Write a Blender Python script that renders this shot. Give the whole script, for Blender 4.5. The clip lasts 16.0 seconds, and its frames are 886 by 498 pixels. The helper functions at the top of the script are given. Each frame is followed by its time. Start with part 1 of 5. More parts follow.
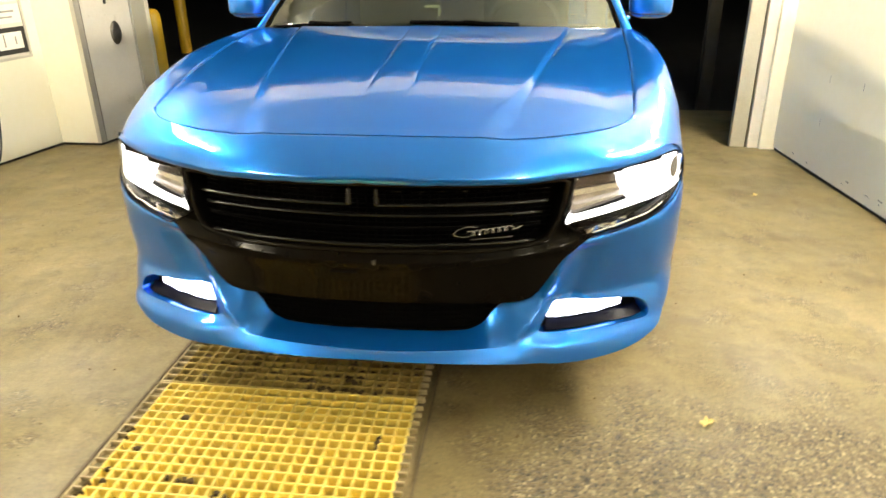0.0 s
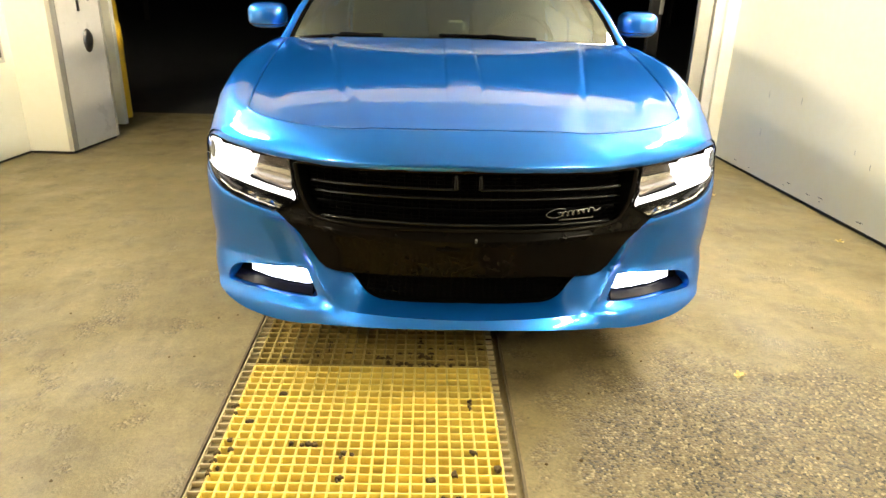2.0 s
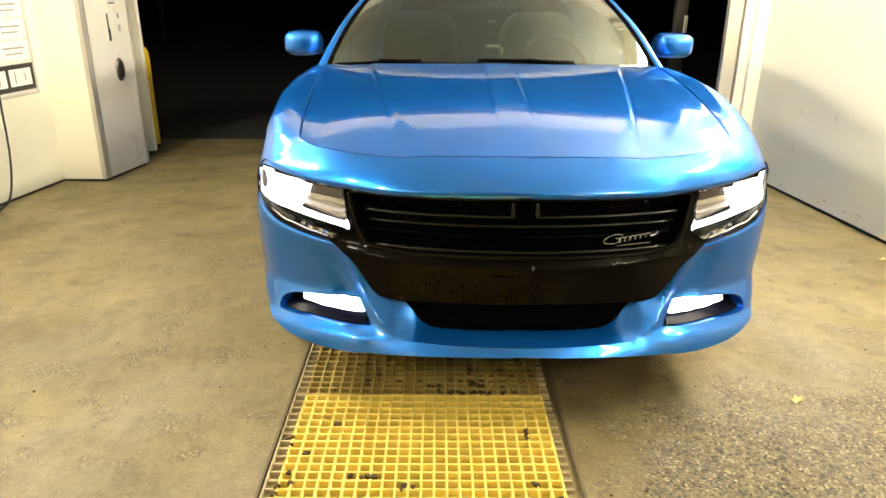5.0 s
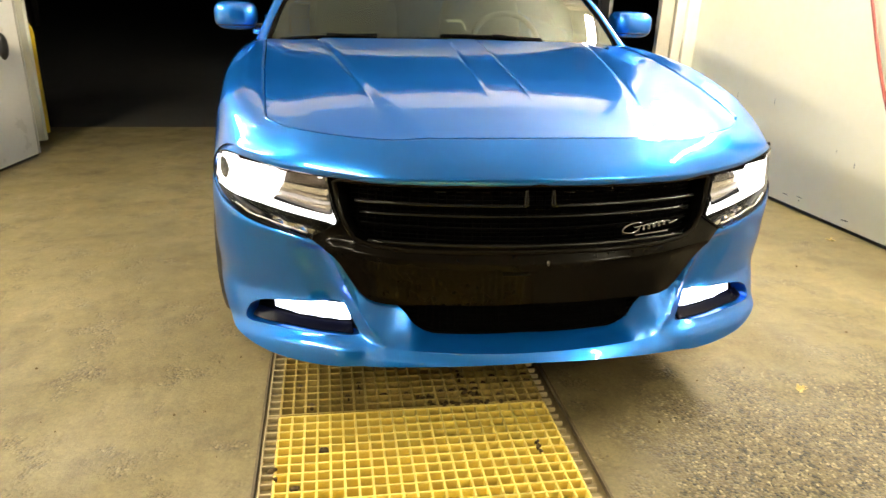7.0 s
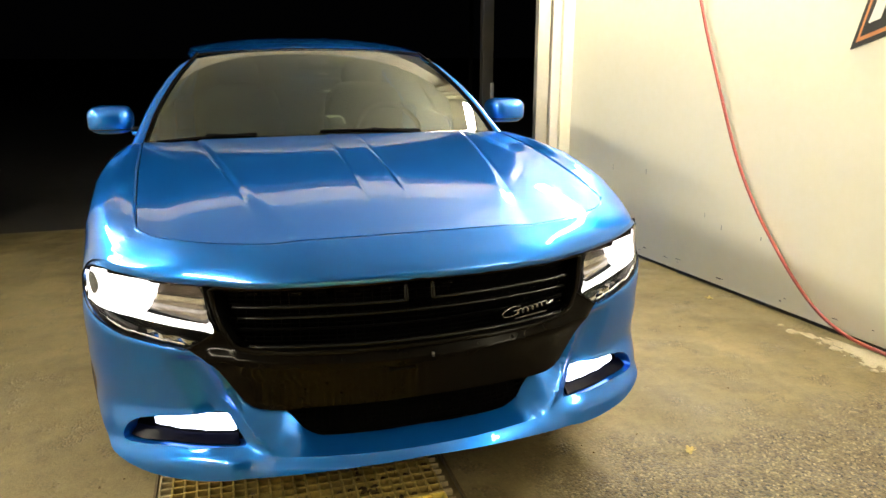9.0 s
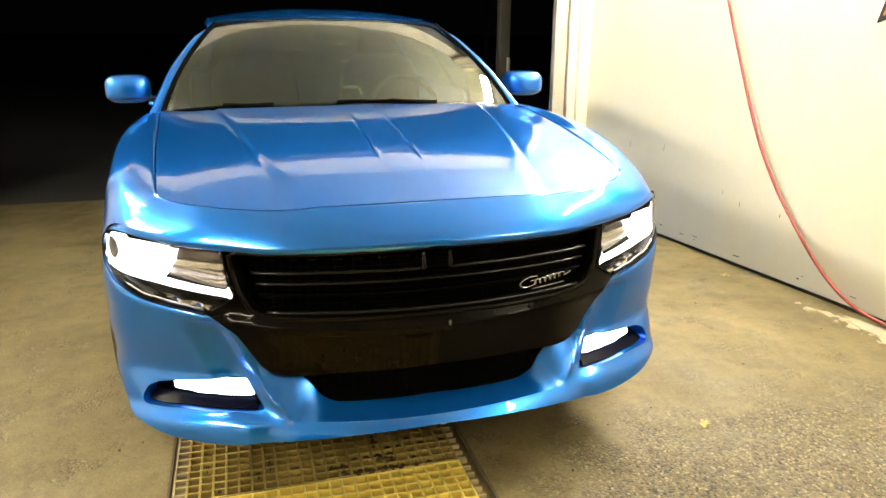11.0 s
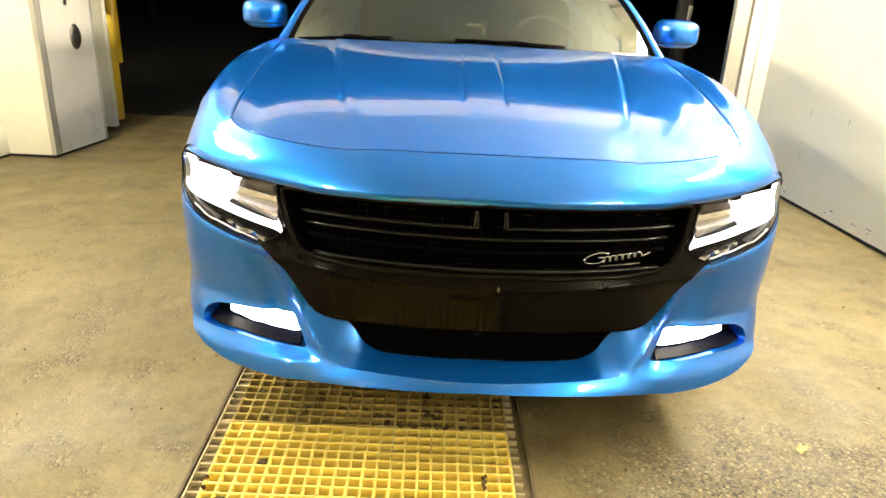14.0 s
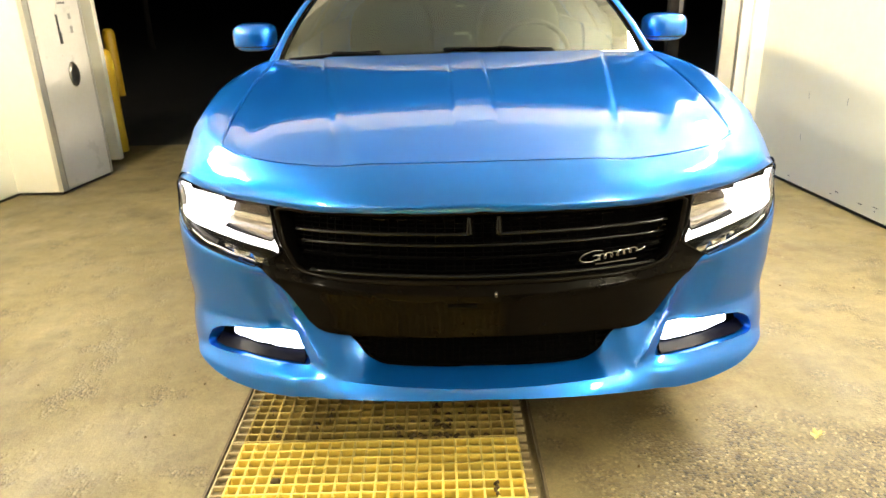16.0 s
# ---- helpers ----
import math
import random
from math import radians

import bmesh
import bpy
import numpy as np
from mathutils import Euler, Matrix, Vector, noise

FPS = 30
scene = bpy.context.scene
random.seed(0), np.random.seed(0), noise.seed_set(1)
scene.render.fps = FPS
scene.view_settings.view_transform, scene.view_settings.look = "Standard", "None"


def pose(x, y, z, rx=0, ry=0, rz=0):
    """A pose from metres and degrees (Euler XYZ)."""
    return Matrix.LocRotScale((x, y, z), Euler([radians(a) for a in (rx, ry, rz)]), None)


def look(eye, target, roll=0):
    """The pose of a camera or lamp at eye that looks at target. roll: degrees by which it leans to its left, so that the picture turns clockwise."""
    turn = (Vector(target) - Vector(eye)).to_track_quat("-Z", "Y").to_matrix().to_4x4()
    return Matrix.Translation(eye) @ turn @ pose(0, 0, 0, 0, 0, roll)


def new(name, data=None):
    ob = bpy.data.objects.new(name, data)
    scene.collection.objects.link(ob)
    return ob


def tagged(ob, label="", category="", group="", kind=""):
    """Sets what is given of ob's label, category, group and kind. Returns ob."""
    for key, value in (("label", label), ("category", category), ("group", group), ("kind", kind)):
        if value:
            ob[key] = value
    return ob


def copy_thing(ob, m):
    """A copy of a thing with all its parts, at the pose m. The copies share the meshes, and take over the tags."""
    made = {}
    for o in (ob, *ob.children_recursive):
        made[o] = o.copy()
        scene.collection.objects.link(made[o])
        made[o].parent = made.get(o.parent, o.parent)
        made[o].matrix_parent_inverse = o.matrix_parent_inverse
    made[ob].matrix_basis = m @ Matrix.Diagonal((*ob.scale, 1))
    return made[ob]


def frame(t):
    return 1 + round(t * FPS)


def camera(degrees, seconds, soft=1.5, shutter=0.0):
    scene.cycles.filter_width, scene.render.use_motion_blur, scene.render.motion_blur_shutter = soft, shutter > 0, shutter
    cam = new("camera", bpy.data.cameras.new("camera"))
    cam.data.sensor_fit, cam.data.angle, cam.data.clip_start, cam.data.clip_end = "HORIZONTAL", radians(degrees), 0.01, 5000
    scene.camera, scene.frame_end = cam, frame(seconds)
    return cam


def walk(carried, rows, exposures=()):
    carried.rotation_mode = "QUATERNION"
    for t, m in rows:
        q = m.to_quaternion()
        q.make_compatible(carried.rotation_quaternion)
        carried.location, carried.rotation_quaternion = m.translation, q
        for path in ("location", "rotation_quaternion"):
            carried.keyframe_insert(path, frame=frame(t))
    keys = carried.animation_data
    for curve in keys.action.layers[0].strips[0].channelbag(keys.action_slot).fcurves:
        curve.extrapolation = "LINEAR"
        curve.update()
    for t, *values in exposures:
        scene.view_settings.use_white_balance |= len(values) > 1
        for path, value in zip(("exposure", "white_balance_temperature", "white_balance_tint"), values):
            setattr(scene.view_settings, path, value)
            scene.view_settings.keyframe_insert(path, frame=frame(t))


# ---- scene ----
cam = camera(64.4, 16.0, shutter=0.5)
PATH = [
    (0, (0.444, -1.445, 1.366), (0.209, 0.37, 0.559), -0.7),
    (0.5, (0.166, -1.572, 1.356), (0.019, 0.248, 0.539), -1.6),
    (1, (0.031, -1.699, 1.37), (-0.029, 0.165, 0.649), 0.9),
    (1.5, (-0.063, -1.813, 1.373), (-0.06, 0.046, 0.636), 1.0),
    (2, (-0.129, -1.772, 1.362), (-0.079, 0.079, 0.605), 1.6),
    (2.5, (-0.155, -1.742, 1.359), (-0.066, 0.111, 0.612), 1.7),
    (3, (-0.154, -1.731, 1.374), (-0.135, 0.152, 0.699), 0.4),
    (3.5, (-0.143, -1.748, 1.392), (-0.063, 0.173, 0.843), 3.3),
    (4, (-0.147, -1.754, 1.392), (-0.072, 0.159, 0.815), 0.3),
    (4.5, (-0.189, -1.78, 1.393), (-0.194, 0.098, 0.708), 0.3),
    (7, (-0.561, -1.459, 1.294), (-0.25, 0.377, 0.563), 2.0),
    (7.5, (-0.56, -1.465, 1.291), (-0.187, 0.368, 0.584), 2.1),
    (8, (-0.571, -1.47, 1.318), (-0.132, 0.375, 0.683), 2.2),
    (8.5, (-0.485, -1.47, 1.356), (-0.021, 0.408, 0.85), -1.2),
    (9, (-0.479, -1.477, 1.356), (0.088, 0.367, 0.829), -0.1),
    (11.5, (-0.497, -1.476, 1.324), (0.013, 0.357, 0.71), 0.0),
    (12, (-0.485, -1.477, 1.338), (0.026, 0.339, 0.675), -1.7),
    (12.5, (-0.462, -1.456, 1.326), (-0.02, 0.363, 0.62), -1.7),
    (13, (-0.356, -1.44, 1.322), (-0.101, 0.387, 0.548), 0.7),
    (13.5, (-0.201, -1.405, 1.326), (-0.101, 0.426, 0.527), 2.1),
    (14, (-0.155, -1.376, 1.321), (-0.115, 0.481, 0.577), 3.0),
    (14.5, (-0.136, -1.365, 1.3), (-0.082, 0.48, 0.528), 1.3),
    (15, (-0.118, -1.366, 1.3), (-0.077, 0.482, 0.537), 0.6),
    (15.5, (-0.114, -1.37, 1.32), (-0.121, 0.482, 0.565), 0.5),
    (16, (-0.104, -1.385, 1.326), (-0.105, 0.48, 0.604), -1.5),
]
EXPOSURE = [(0, 0.0), (2.5, 0.0), (3.5, -0.08), (4, -0.12), (4.5, 0.0), (7, -0.1), (8, -0.25), (8.5, -0.42), (9, -0.5), (10.2, -0.3), (11.5, -0.02), (12, -0.12), (12.5, -0.08), (13.5, 0.2), (16, 0.24)]
walk(cam, [(t, look(eye, target, roll)) for t, eye, target, roll in PATH], EXPOSURE)

# ---- light: night outside, strip lamps on the walls of the wash bay ----
world = bpy.data.worlds.new("night")
scene.world = world
world.use_nodes = True
world.node_tree.nodes["Background"].inputs[0].default_value = (0.012, 0.012, 0.014, 1)
world.node_tree.nodes["Background"].inputs[1].default_value = 0.06
LAMP_POWER = 190.0
LAMP_Z_EAST, LAMP_Z_WEST = 2.33, 2.69
LAMP_RUNS = ((2.20, 3.38), (0.98, 2.16), (-0.24, 0.94), (-3.10, -1.92))


# ---- materials ----
def material(name, colour, rough=0.5, metal=0.0, coat=0.0, second=None, scale=8.0, amount=0.5, fine=0.0, bump=0.0, bump_scale=60.0,
             rough_var=0.0, stretch=None, random_tint=0.0):
    """A Principled material: two colours mixed by a large and a small noise, fine relief and uneven gloss."""
    m = bpy.data.materials.new(name)
    m.use_nodes = True
    nt = m.node_tree
    p = nt.nodes["Principled BSDF"]
    p.inputs["Roughness"].default_value = rough
    p.inputs["Metallic"].default_value = metal
    p.inputs["Coat Weight"].default_value = coat
    p.inputs["Coat Roughness"].default_value = 0.03
    p.inputs["Base Color"].default_value = (*colour, 1)
    tc = nt.nodes.new("ShaderNodeTexCoord")
    src = tc.outputs["Object"]
    if stretch:
        mp = nt.nodes.new("ShaderNodeMapping")
        mp.inputs["Scale"].default_value = stretch
        nt.links.new(src, mp.inputs["Vector"])
        src = mp.outputs["Vector"]

    def noise_node(s, detail=6.0, r=0.6):
        n = nt.nodes.new("ShaderNodeTexNoise")
        n.inputs["Scale"].default_value = s
        n.inputs["Detail"].default_value = detail
        n.inputs["Roughness"].default_value = r
        nt.links.new(src, n.inputs["Vector"])
        return n

    col = None
    if second:
        n = noise_node(scale)
        ramp = nt.nodes.new("ShaderNodeValToRGB")
        ramp.color_ramp.elements[0].position = 0.5 - 0.5 * amount
        ramp.color_ramp.elements[1].position = 0.5 + 0.5 * amount
        ramp.color_ramp.elements[0].color = (*colour, 1)
        ramp.color_ramp.elements[1].color = (*second, 1)
        nt.links.new(n.outputs["Fac"], ramp.inputs["Fac"])
        col = ramp.outputs["Color"]
        if fine:
            f = noise_node(scale * 14)
            mx = nt.nodes.new("ShaderNodeMixRGB")
            mx.blend_type = "OVERLAY"
            mx.inputs[0].default_value = fine
            nt.links.new(col, mx.inputs[1])
            nt.links.new(f.outputs["Fac"], mx.inputs[2])
            col = mx.outputs[0]
        if random_tint:
            oi = nt.nodes.new("ShaderNodeObjectInfo")
            hs = nt.nodes.new("ShaderNodeHueSaturation")
            mr = nt.nodes.new("ShaderNodeMapRange")
            mr.inputs["To Min"].default_value = 1 - random_tint
            mr.inputs["To Max"].default_value = 1 + random_tint
            nt.links.new(oi.outputs["Random"], mr.inputs["Value"])
            nt.links.new(mr.outputs[0], hs.inputs["Value"])
            nt.links.new(col, hs.inputs["Color"])
            col = hs.outputs["Color"]
        nt.links.new(col, p.inputs["Base Color"])
    if rough_var:
        n = noise_node(scale * 1.7)
        mr = nt.nodes.new("ShaderNodeMapRange")
        mr.inputs["To Min"].default_value = max(rough - rough_var, 0.02)
        mr.inputs["To Max"].default_value = min(rough + rough_var, 1)
        nt.links.new(n.outputs["Fac"], mr.inputs["Value"])
        nt.links.new(mr.outputs[0], p.inputs["Roughness"])
    if bump:
        n = noise_node(bump_scale, 8.0)
        b = nt.nodes.new("ShaderNodeBump")
        b.inputs["Strength"].default_value = bump
        b.inputs["Distance"].default_value = 0.01
        nt.links.new(n.outputs["Fac"], b.inputs["Height"])
        nt.links.new(b.outputs["Normal"], p.inputs["Normal"])
    return m


def glow(name, colour, strength):
    m = bpy.data.materials.new(name)
    m.use_nodes = True
    p = m.node_tree.nodes["Principled BSDF"]
    p.inputs["Base Color"].default_value = (0.8, 0.8, 0.8, 1)
    p.inputs["Emission Color"].default_value = (*colour, 1)
    p.inputs["Emission Strength"].default_value = strength
    return m


def glass(name, tint, rough=0.0, ior=1.5):
    m = bpy.data.materials.new(name)
    m.use_nodes = True
    p = m.node_tree.nodes["Principled BSDF"]
    p.inputs["Base Color"].default_value = (*tint, 1)
    p.inputs["Roughness"].default_value = rough
    p.inputs["IOR"].default_value = ior
    p.inputs["Transmission Weight"].default_value = 1.0
    return m


def concrete_material():
    """Worn bay floor: trowelled fines, stains, and aggregate laid bare in a patch."""
    m = bpy.data.materials.new("concrete_floor")
    m.use_nodes = True
    nt = m.node_tree
    p = nt.nodes["Principled BSDF"]
    tc = nt.nodes.new("ShaderNodeTexCoord")

    def node(kind, **inputs):
        n = nt.nodes.new(kind)
        for k, v in inputs.items():
            n.inputs[k].default_value = v
        return n

    def noise_node(s, d=6.0, r=0.6):
        n = node("ShaderNodeTexNoise", Scale=s, Detail=d, Roughness=r)
        nt.links.new(tc.outputs["Object"], n.inputs["Vector"])
        return n.outputs["Fac"]

    def ramp(fac, stops):
        n = nt.nodes.new("ShaderNodeValToRGB")
        e = n.color_ramp.elements
        while len(e) < len(stops):
            e.new(0.5)
        for el, (pos, c) in zip(e, stops):
            el.position, el.color = pos, (*c, 1)
        nt.links.new(fac, n.inputs["Fac"])
        return n.outputs["Color"]

    def mix(fac, a, b, mode="MIX"):
        n = nt.nodes.new("ShaderNodeMixRGB")
        n.blend_type = mode
        for sock, v in zip(n.inputs, (fac, a, b)):
            if isinstance(v, (int, float)):
                sock.default_value = v
            elif isinstance(v, tuple):
                sock.default_value = (*v, 1)
            else:
                nt.links.new(v, sock)
        return n.outputs[0]

    base = ramp(noise_node(1.3, 7), [(0.32, (0.108, 0.086, 0.037)), (0.5, (0.144, 0.116, 0.050)), (0.68, (0.176, 0.143, 0.065))])
    stain = ramp(noise_node(4.5, 5), [(0.35, (0.60, 0.57, 0.50)), (0.48, (1, 1, 1))])
    base = mix(0.8, base, stain, "MULTIPLY")
    base = mix(0.30, base, ramp(noise_node(75, 4), [(0.32, (0.25, 0.25, 0.25)), (0.68, (0.75, 0.75, 0.75))]), "OVERLAY")
    base = mix(0.25, base, ramp(noise_node(240, 3), [(0.33, (0.2, 0.2, 0.2)), (0.67, (0.8, 0.8, 0.8))]), "OVERLAY")
    base = mix(0.35, base, ramp(noise_node(14, 6, 0.7), [(0.35, (0.3, 0.3, 0.3)), (0.65, (0.7, 0.7, 0.7))]), "OVERLAY")
    # pebbles of the aggregate
    vor = nt.nodes.new("ShaderNodeTexVoronoi")
    vor.inputs["Scale"].default_value = 112
    nt.links.new(tc.outputs["Object"], vor.inputs["Vector"])
    peb = ramp(vor.outputs["Color"], [(0.20, (0.014, 0.010, 0.005)), (0.34, (0.088, 0.069, 0.031)), (0.74, (0.152, 0.121, 0.058)), (0.90, (0.30, 0.25, 0.145))])
    edge = ramp(vor.outputs["Distance"], [(0.25, (1, 1, 1)), (0.62, (0.72, 0.69, 0.62))])
    peb = mix(1.0, peb, edge, "MULTIPLY")
    # where the fines are washed out
    sep = nt.nodes.new("ShaderNodeSeparateXYZ")
    nt.links.new(tc.outputs["Object"], sep.inputs[0])

    def rng(v, a, b, c, d):
        n = node("ShaderNodeMapRange")
        n.interpolation_type = "SMOOTHSTEP"
        for k, val in zip(("From Min", "From Max", "To Min", "To Max"), (a, b, c, d)):
            n.inputs[k].default_value = val
        nt.links.new(v, n.inputs["Value"])
        return n.outputs[0]

    def math_node(op, a, b):
        n = nt.nodes.new("ShaderNodeMath")
        n.operation = op
        for sock, v in zip(n.inputs, (a, b)):
            if isinstance(v, (int, float)):
                sock.default_value = v
            else:
                nt.links.new(v, sock)
        return n.outputs[0]

    wob = math_node("MULTIPLY", math_node("SUBTRACT", noise_node(3.5, 6), 0.5), 1.3)
    ys = math_node("ADD", sep.outputs["Y"], wob)
    xs = math_node("ADD", sep.outputs["X"], wob)
    bare = math_node("MULTIPLY", rng(ys, 0.15, 0.75, 1, 0), rng(xs, 0.16, 0.62, 0, 1))
    few = rng(noise_node(6, 4), 0.50, 0.66, 0, 0.6)
    bare = math_node("MAXIMUM", bare, few)
    colour = mix(bare, base, peb)
    # dark oil and rust specks
    vor2 = nt.nodes.new("ShaderNodeTexVoronoi")
    vor2.inputs["Scale"].default_value = 9
    nt.links.new(tc.outputs["Object"], vor2.inputs["Vector"])
    colour = mix(1.0, colour, ramp(vor2.outputs["Distance"], [(0.02, (0.25, 0.2, 0.13)), (0.05, (1, 1, 1))]), "MULTIPLY")
    colour = mix(1.0, colour, ramp(noise_node(1.3, 5), [(0.3, (0.93, 0.91, 0.88)), (0.7, (1.0, 0.975, 0.955))]), "MULTIPLY")
    nt.links.new(colour, p.inputs["Base Color"])
    nt.links.new(rng(noise_node(2.2, 4), 0.3, 0.7, 0.42, 0.72), p.inputs["Roughness"])
    h = math_node("ADD", math_node("MULTIPLY", noise_node(90, 6), 0.26), math_node("MULTIPLY", math_node("MULTIPLY", vor.outputs["Distance"], bare), -0.9))
    b = node("ShaderNodeBump", Strength=0.8, Distance=0.007)
    nt.links.new(h, b.inputs["Height"])
    nt.links.new(b.outputs["Normal"], p.inputs["Normal"])
    return m


def paint_material():
    """Blue pearl car paint under clear lacquer, with fine metal flakes."""
    m = material("blue_pearl_paint", (0.005, 0.13, 0.58), rough=0.28, metal=0.78, coat=1.0)
    nt = m.node_tree
    p = nt.nodes["Principled BSDF"]
    p.inputs["Coat Roughness"].default_value = 0.02
    p.inputs["Coat IOR"].default_value = 1.66
    p.inputs["Specular IOR Level"].default_value = 0.25
    p.inputs["Specular Tint"].default_value = (0.25, 0.5, 0.9, 1)
    vor = nt.nodes.new("ShaderNodeTexVoronoi")
    vor.inputs["Scale"].default_value = 1400
    tc = nt.nodes.new("ShaderNodeTexCoord")
    nt.links.new(tc.outputs["Object"], vor.inputs["Vector"])
    mr = nt.nodes.new("ShaderNodeMixRGB")
    mr.inputs[0].default_value = 0.5
    mr.inputs[1].default_value = (0.0045, 0.158, 0.665, 1)
    hs = nt.nodes.new("ShaderNodeValToRGB")
    hs.color_ramp.elements[0].color = (0.003, 0.133, 0.58, 1)
    hs.color_ramp.elements[1].color = (0.011, 0.222, 0.83, 1)
    nt.links.new(vor.outputs["Color"], hs.inputs["Fac"])
    nt.links.new(hs.outputs["Color"], mr.inputs[2])
    nt.links.new(mr.outputs[0], p.inputs["Base Color"])
    return m


PAINT = paint_material()
GLOSS_BLACK = material("gloss_black_plastic", (0.004, 0.0034, 0.0024), rough=0.16, coat=0.0, second=(0.006, 0.005, 0.0035), scale=30, rough_var=0.05)
SATIN_BLACK = material("satin_black_plastic", (0.0016, 0.0016, 0.0016), rough=0.45, second=(0.003, 0.003, 0.0028), scale=40, bump=0.05, bump_scale=400)
MESH_BLACK = material("matt_black_mesh", (0.0006, 0.0006, 0.0006), rough=0.85, second=(0.0012, 0.0012, 0.001), scale=40)
MESH_BLACK.node_tree.nodes["Principled BSDF"].inputs["Specular IOR Level"].default_value = 0.04
GLOSS_BLACK.node_tree.nodes["Principled BSDF"].inputs["Specular IOR Level"].default_value = 0.06
TRIM_BLACK = material("gloss_black_crossbar", (0.0018, 0.0015, 0.0011), rough=0.09, second=(0.0035, 0.0028, 0.002), scale=30, rough_var=0.05)
TRIM_BLACK.node_tree.nodes["Principled BSDF"].inputs["Specular IOR Level"].default_value = 0.065
FOG_TRAY = material("violet_blue_lens", (0.003, 0.0035, 0.010), rough=0.2, second=(0.0015, 0.002, 0.006), scale=40)
FOG_TRAY.node_tree.nodes["Principled BSDF"].inputs["Specular IOR Level"].default_value = 0.03
BAR_BLACK = material("satin_grille_bar", (0.004, 0.004, 0.004), rough=0.22, second=(0.007, 0.007, 0.006), scale=30, rough_var=0.05)
BAR_BLACK.node_tree.nodes["Principled BSDF"].inputs["Specular IOR Level"].default_value = 0.25
RUBBER = material("tyre_rubber", (0.012, 0.012, 0.012), rough=0.75, second=(0.022, 0.021, 0.020), scale=25, bump=0.15, bump_scale=200)
ALLOY = material("dark_alloy", (0.10, 0.10, 0.105), rough=0.3, metal=0.9, second=(0.16, 0.16, 0.165), scale=20)
CHROME = material("chrome", (0.80, 0.77, 0.74), rough=0.16, metal=1.0, second=(0.5, 0.49, 0.47), scale=30)
SILVER = material("bright_badge_metal", (0.42, 0.42, 0.43), rough=0.25, metal=1.0)
HOUSING = material("lamp_housing", (0.0015, 0.0015, 0.0015), rough=0.5, second=(0.003, 0.003, 0.003), scale=40)
HOUSING.node_tree.nodes["Principled BSDF"].inputs["Specular IOR Level"].default_value = 0.07
SMOKE = material("smoked_reflector", (0.055, 0.042, 0.028), rough=0.28, metal=0.8, second=(0.024, 0.019, 0.014), scale=45, amount=0.6)
PALE_REFLECTOR = material("pale_ribbed_reflector", (0.34, 0.30, 0.25), rough=0.3, metal=0.7, second=(0.16, 0.14, 0.115), scale=55, amount=0.7)
BRIGHT_REFLECTOR = material("bright_reflector", (0.62, 0.58, 0.52), rough=0.22, metal=0.8, second=(0.45, 0.40, 0.34), scale=50)
GREY_LENS = material("grey_lens_reflector", (0.10, 0.095, 0.09), rough=0.3, metal=0.7, second=(0.05, 0.048, 0.045), scale=60)
WINDSCREEN = glass("windscreen_glass", (0.20, 0.25, 0.16), ior=1.68)
DARK_GLASS = material("mirror_glass", (0.006, 0.007, 0.007), rough=0.03, coat=1.0)
TINTED = glass("tinted_glass", (0.30, 0.34, 0.28))
CLEAR = glass("clear_lamp_cover", (0.98, 0.98, 0.98), ior=1.2)
INTERIOR = material("dark_cabin_trim", (0.005, 0.005, 0.004), rough=0.85, second=(0.008, 0.0075, 0.006), scale=30, bump=0.1, bump_scale=300)
LAMP_WHITE = glow("headlamp_white", (1.0, 0.98, 1.0), 4.0)
FOG_WHITE = glow("fog_lamp_white", (0.72, 0.76, 1.0), 8.0)
STRIP = glow("strip_lamp_tube", (1.0, 0.905, 0.735), LAMP_POWER * 1.02)
STRIP_HUNG = glow("hung_strip_lamp_tube", (1.0, 0.905, 0.735), LAMP_POWER * 0.82)
# tubes of the unseen south pair, added to brighten floor and nose
STRIP_FILL = glow("fill_strip_lamp_tube", (1.0, 0.87, 0.68), LAMP_POWER * 0.9)
CONCRETE = concrete_material()
WALL = material("white_wall_panel", (0.80, 0.762, 0.59), rough=0.35, second=(0.85, 0.806, 0.645), scale=1.6, amount=0.6, fine=0.12, bump=0.04, bump_scale=25, rough_var=0.08)
PANEL = material("pillar_panel", (0.62, 0.58, 0.50), rough=0.3, second=(0.69, 0.65, 0.56), scale=3, amount=0.6, fine=0.1, rough_var=0.1)
TRIM = material("aluminium_trim", (0.50, 0.47, 0.39), rough=0.4, metal=0.5, second=(0.58, 0.55, 0.46), scale=6, fine=0.15)
CEILING = material("ceiling_panel", (0.45, 0.46, 0.375), rough=0.5, second=(0.50, 0.51, 0.415), scale=2, fine=0.1)
SEALANT = material("dark_wall_base", (0.016, 0.013, 0.009), rough=0.8, second=(0.05, 0.042, 0.03), scale=20, fine=0.3)
ASPHALT = material("asphalt", (0.020, 0.019, 0.017), rough=0.9, second=(0.034, 0.031, 0.027), scale=3, fine=0.4, bump=0.4, bump_scale=150)
FRP_TOP = material("worn_grating_top", (0.58, 0.46, 0.125), rough=0.6, second=(0.66, 0.52, 0.14), scale=9, amount=0.5, fine=0.3, bump=0.15, bump_scale=220, random_tint=0.08)
# bar sides lighter than their tops: light inside the cells, put into the colour
FRP = material("yellow_grating_resin", (0.84, 0.67, 0.14), rough=0.5, second=(0.74, 0.56, 0.10), scale=6, amount=0.4, fine=0.35, bump=0.15, bump_scale=220, random_tint=0.08)
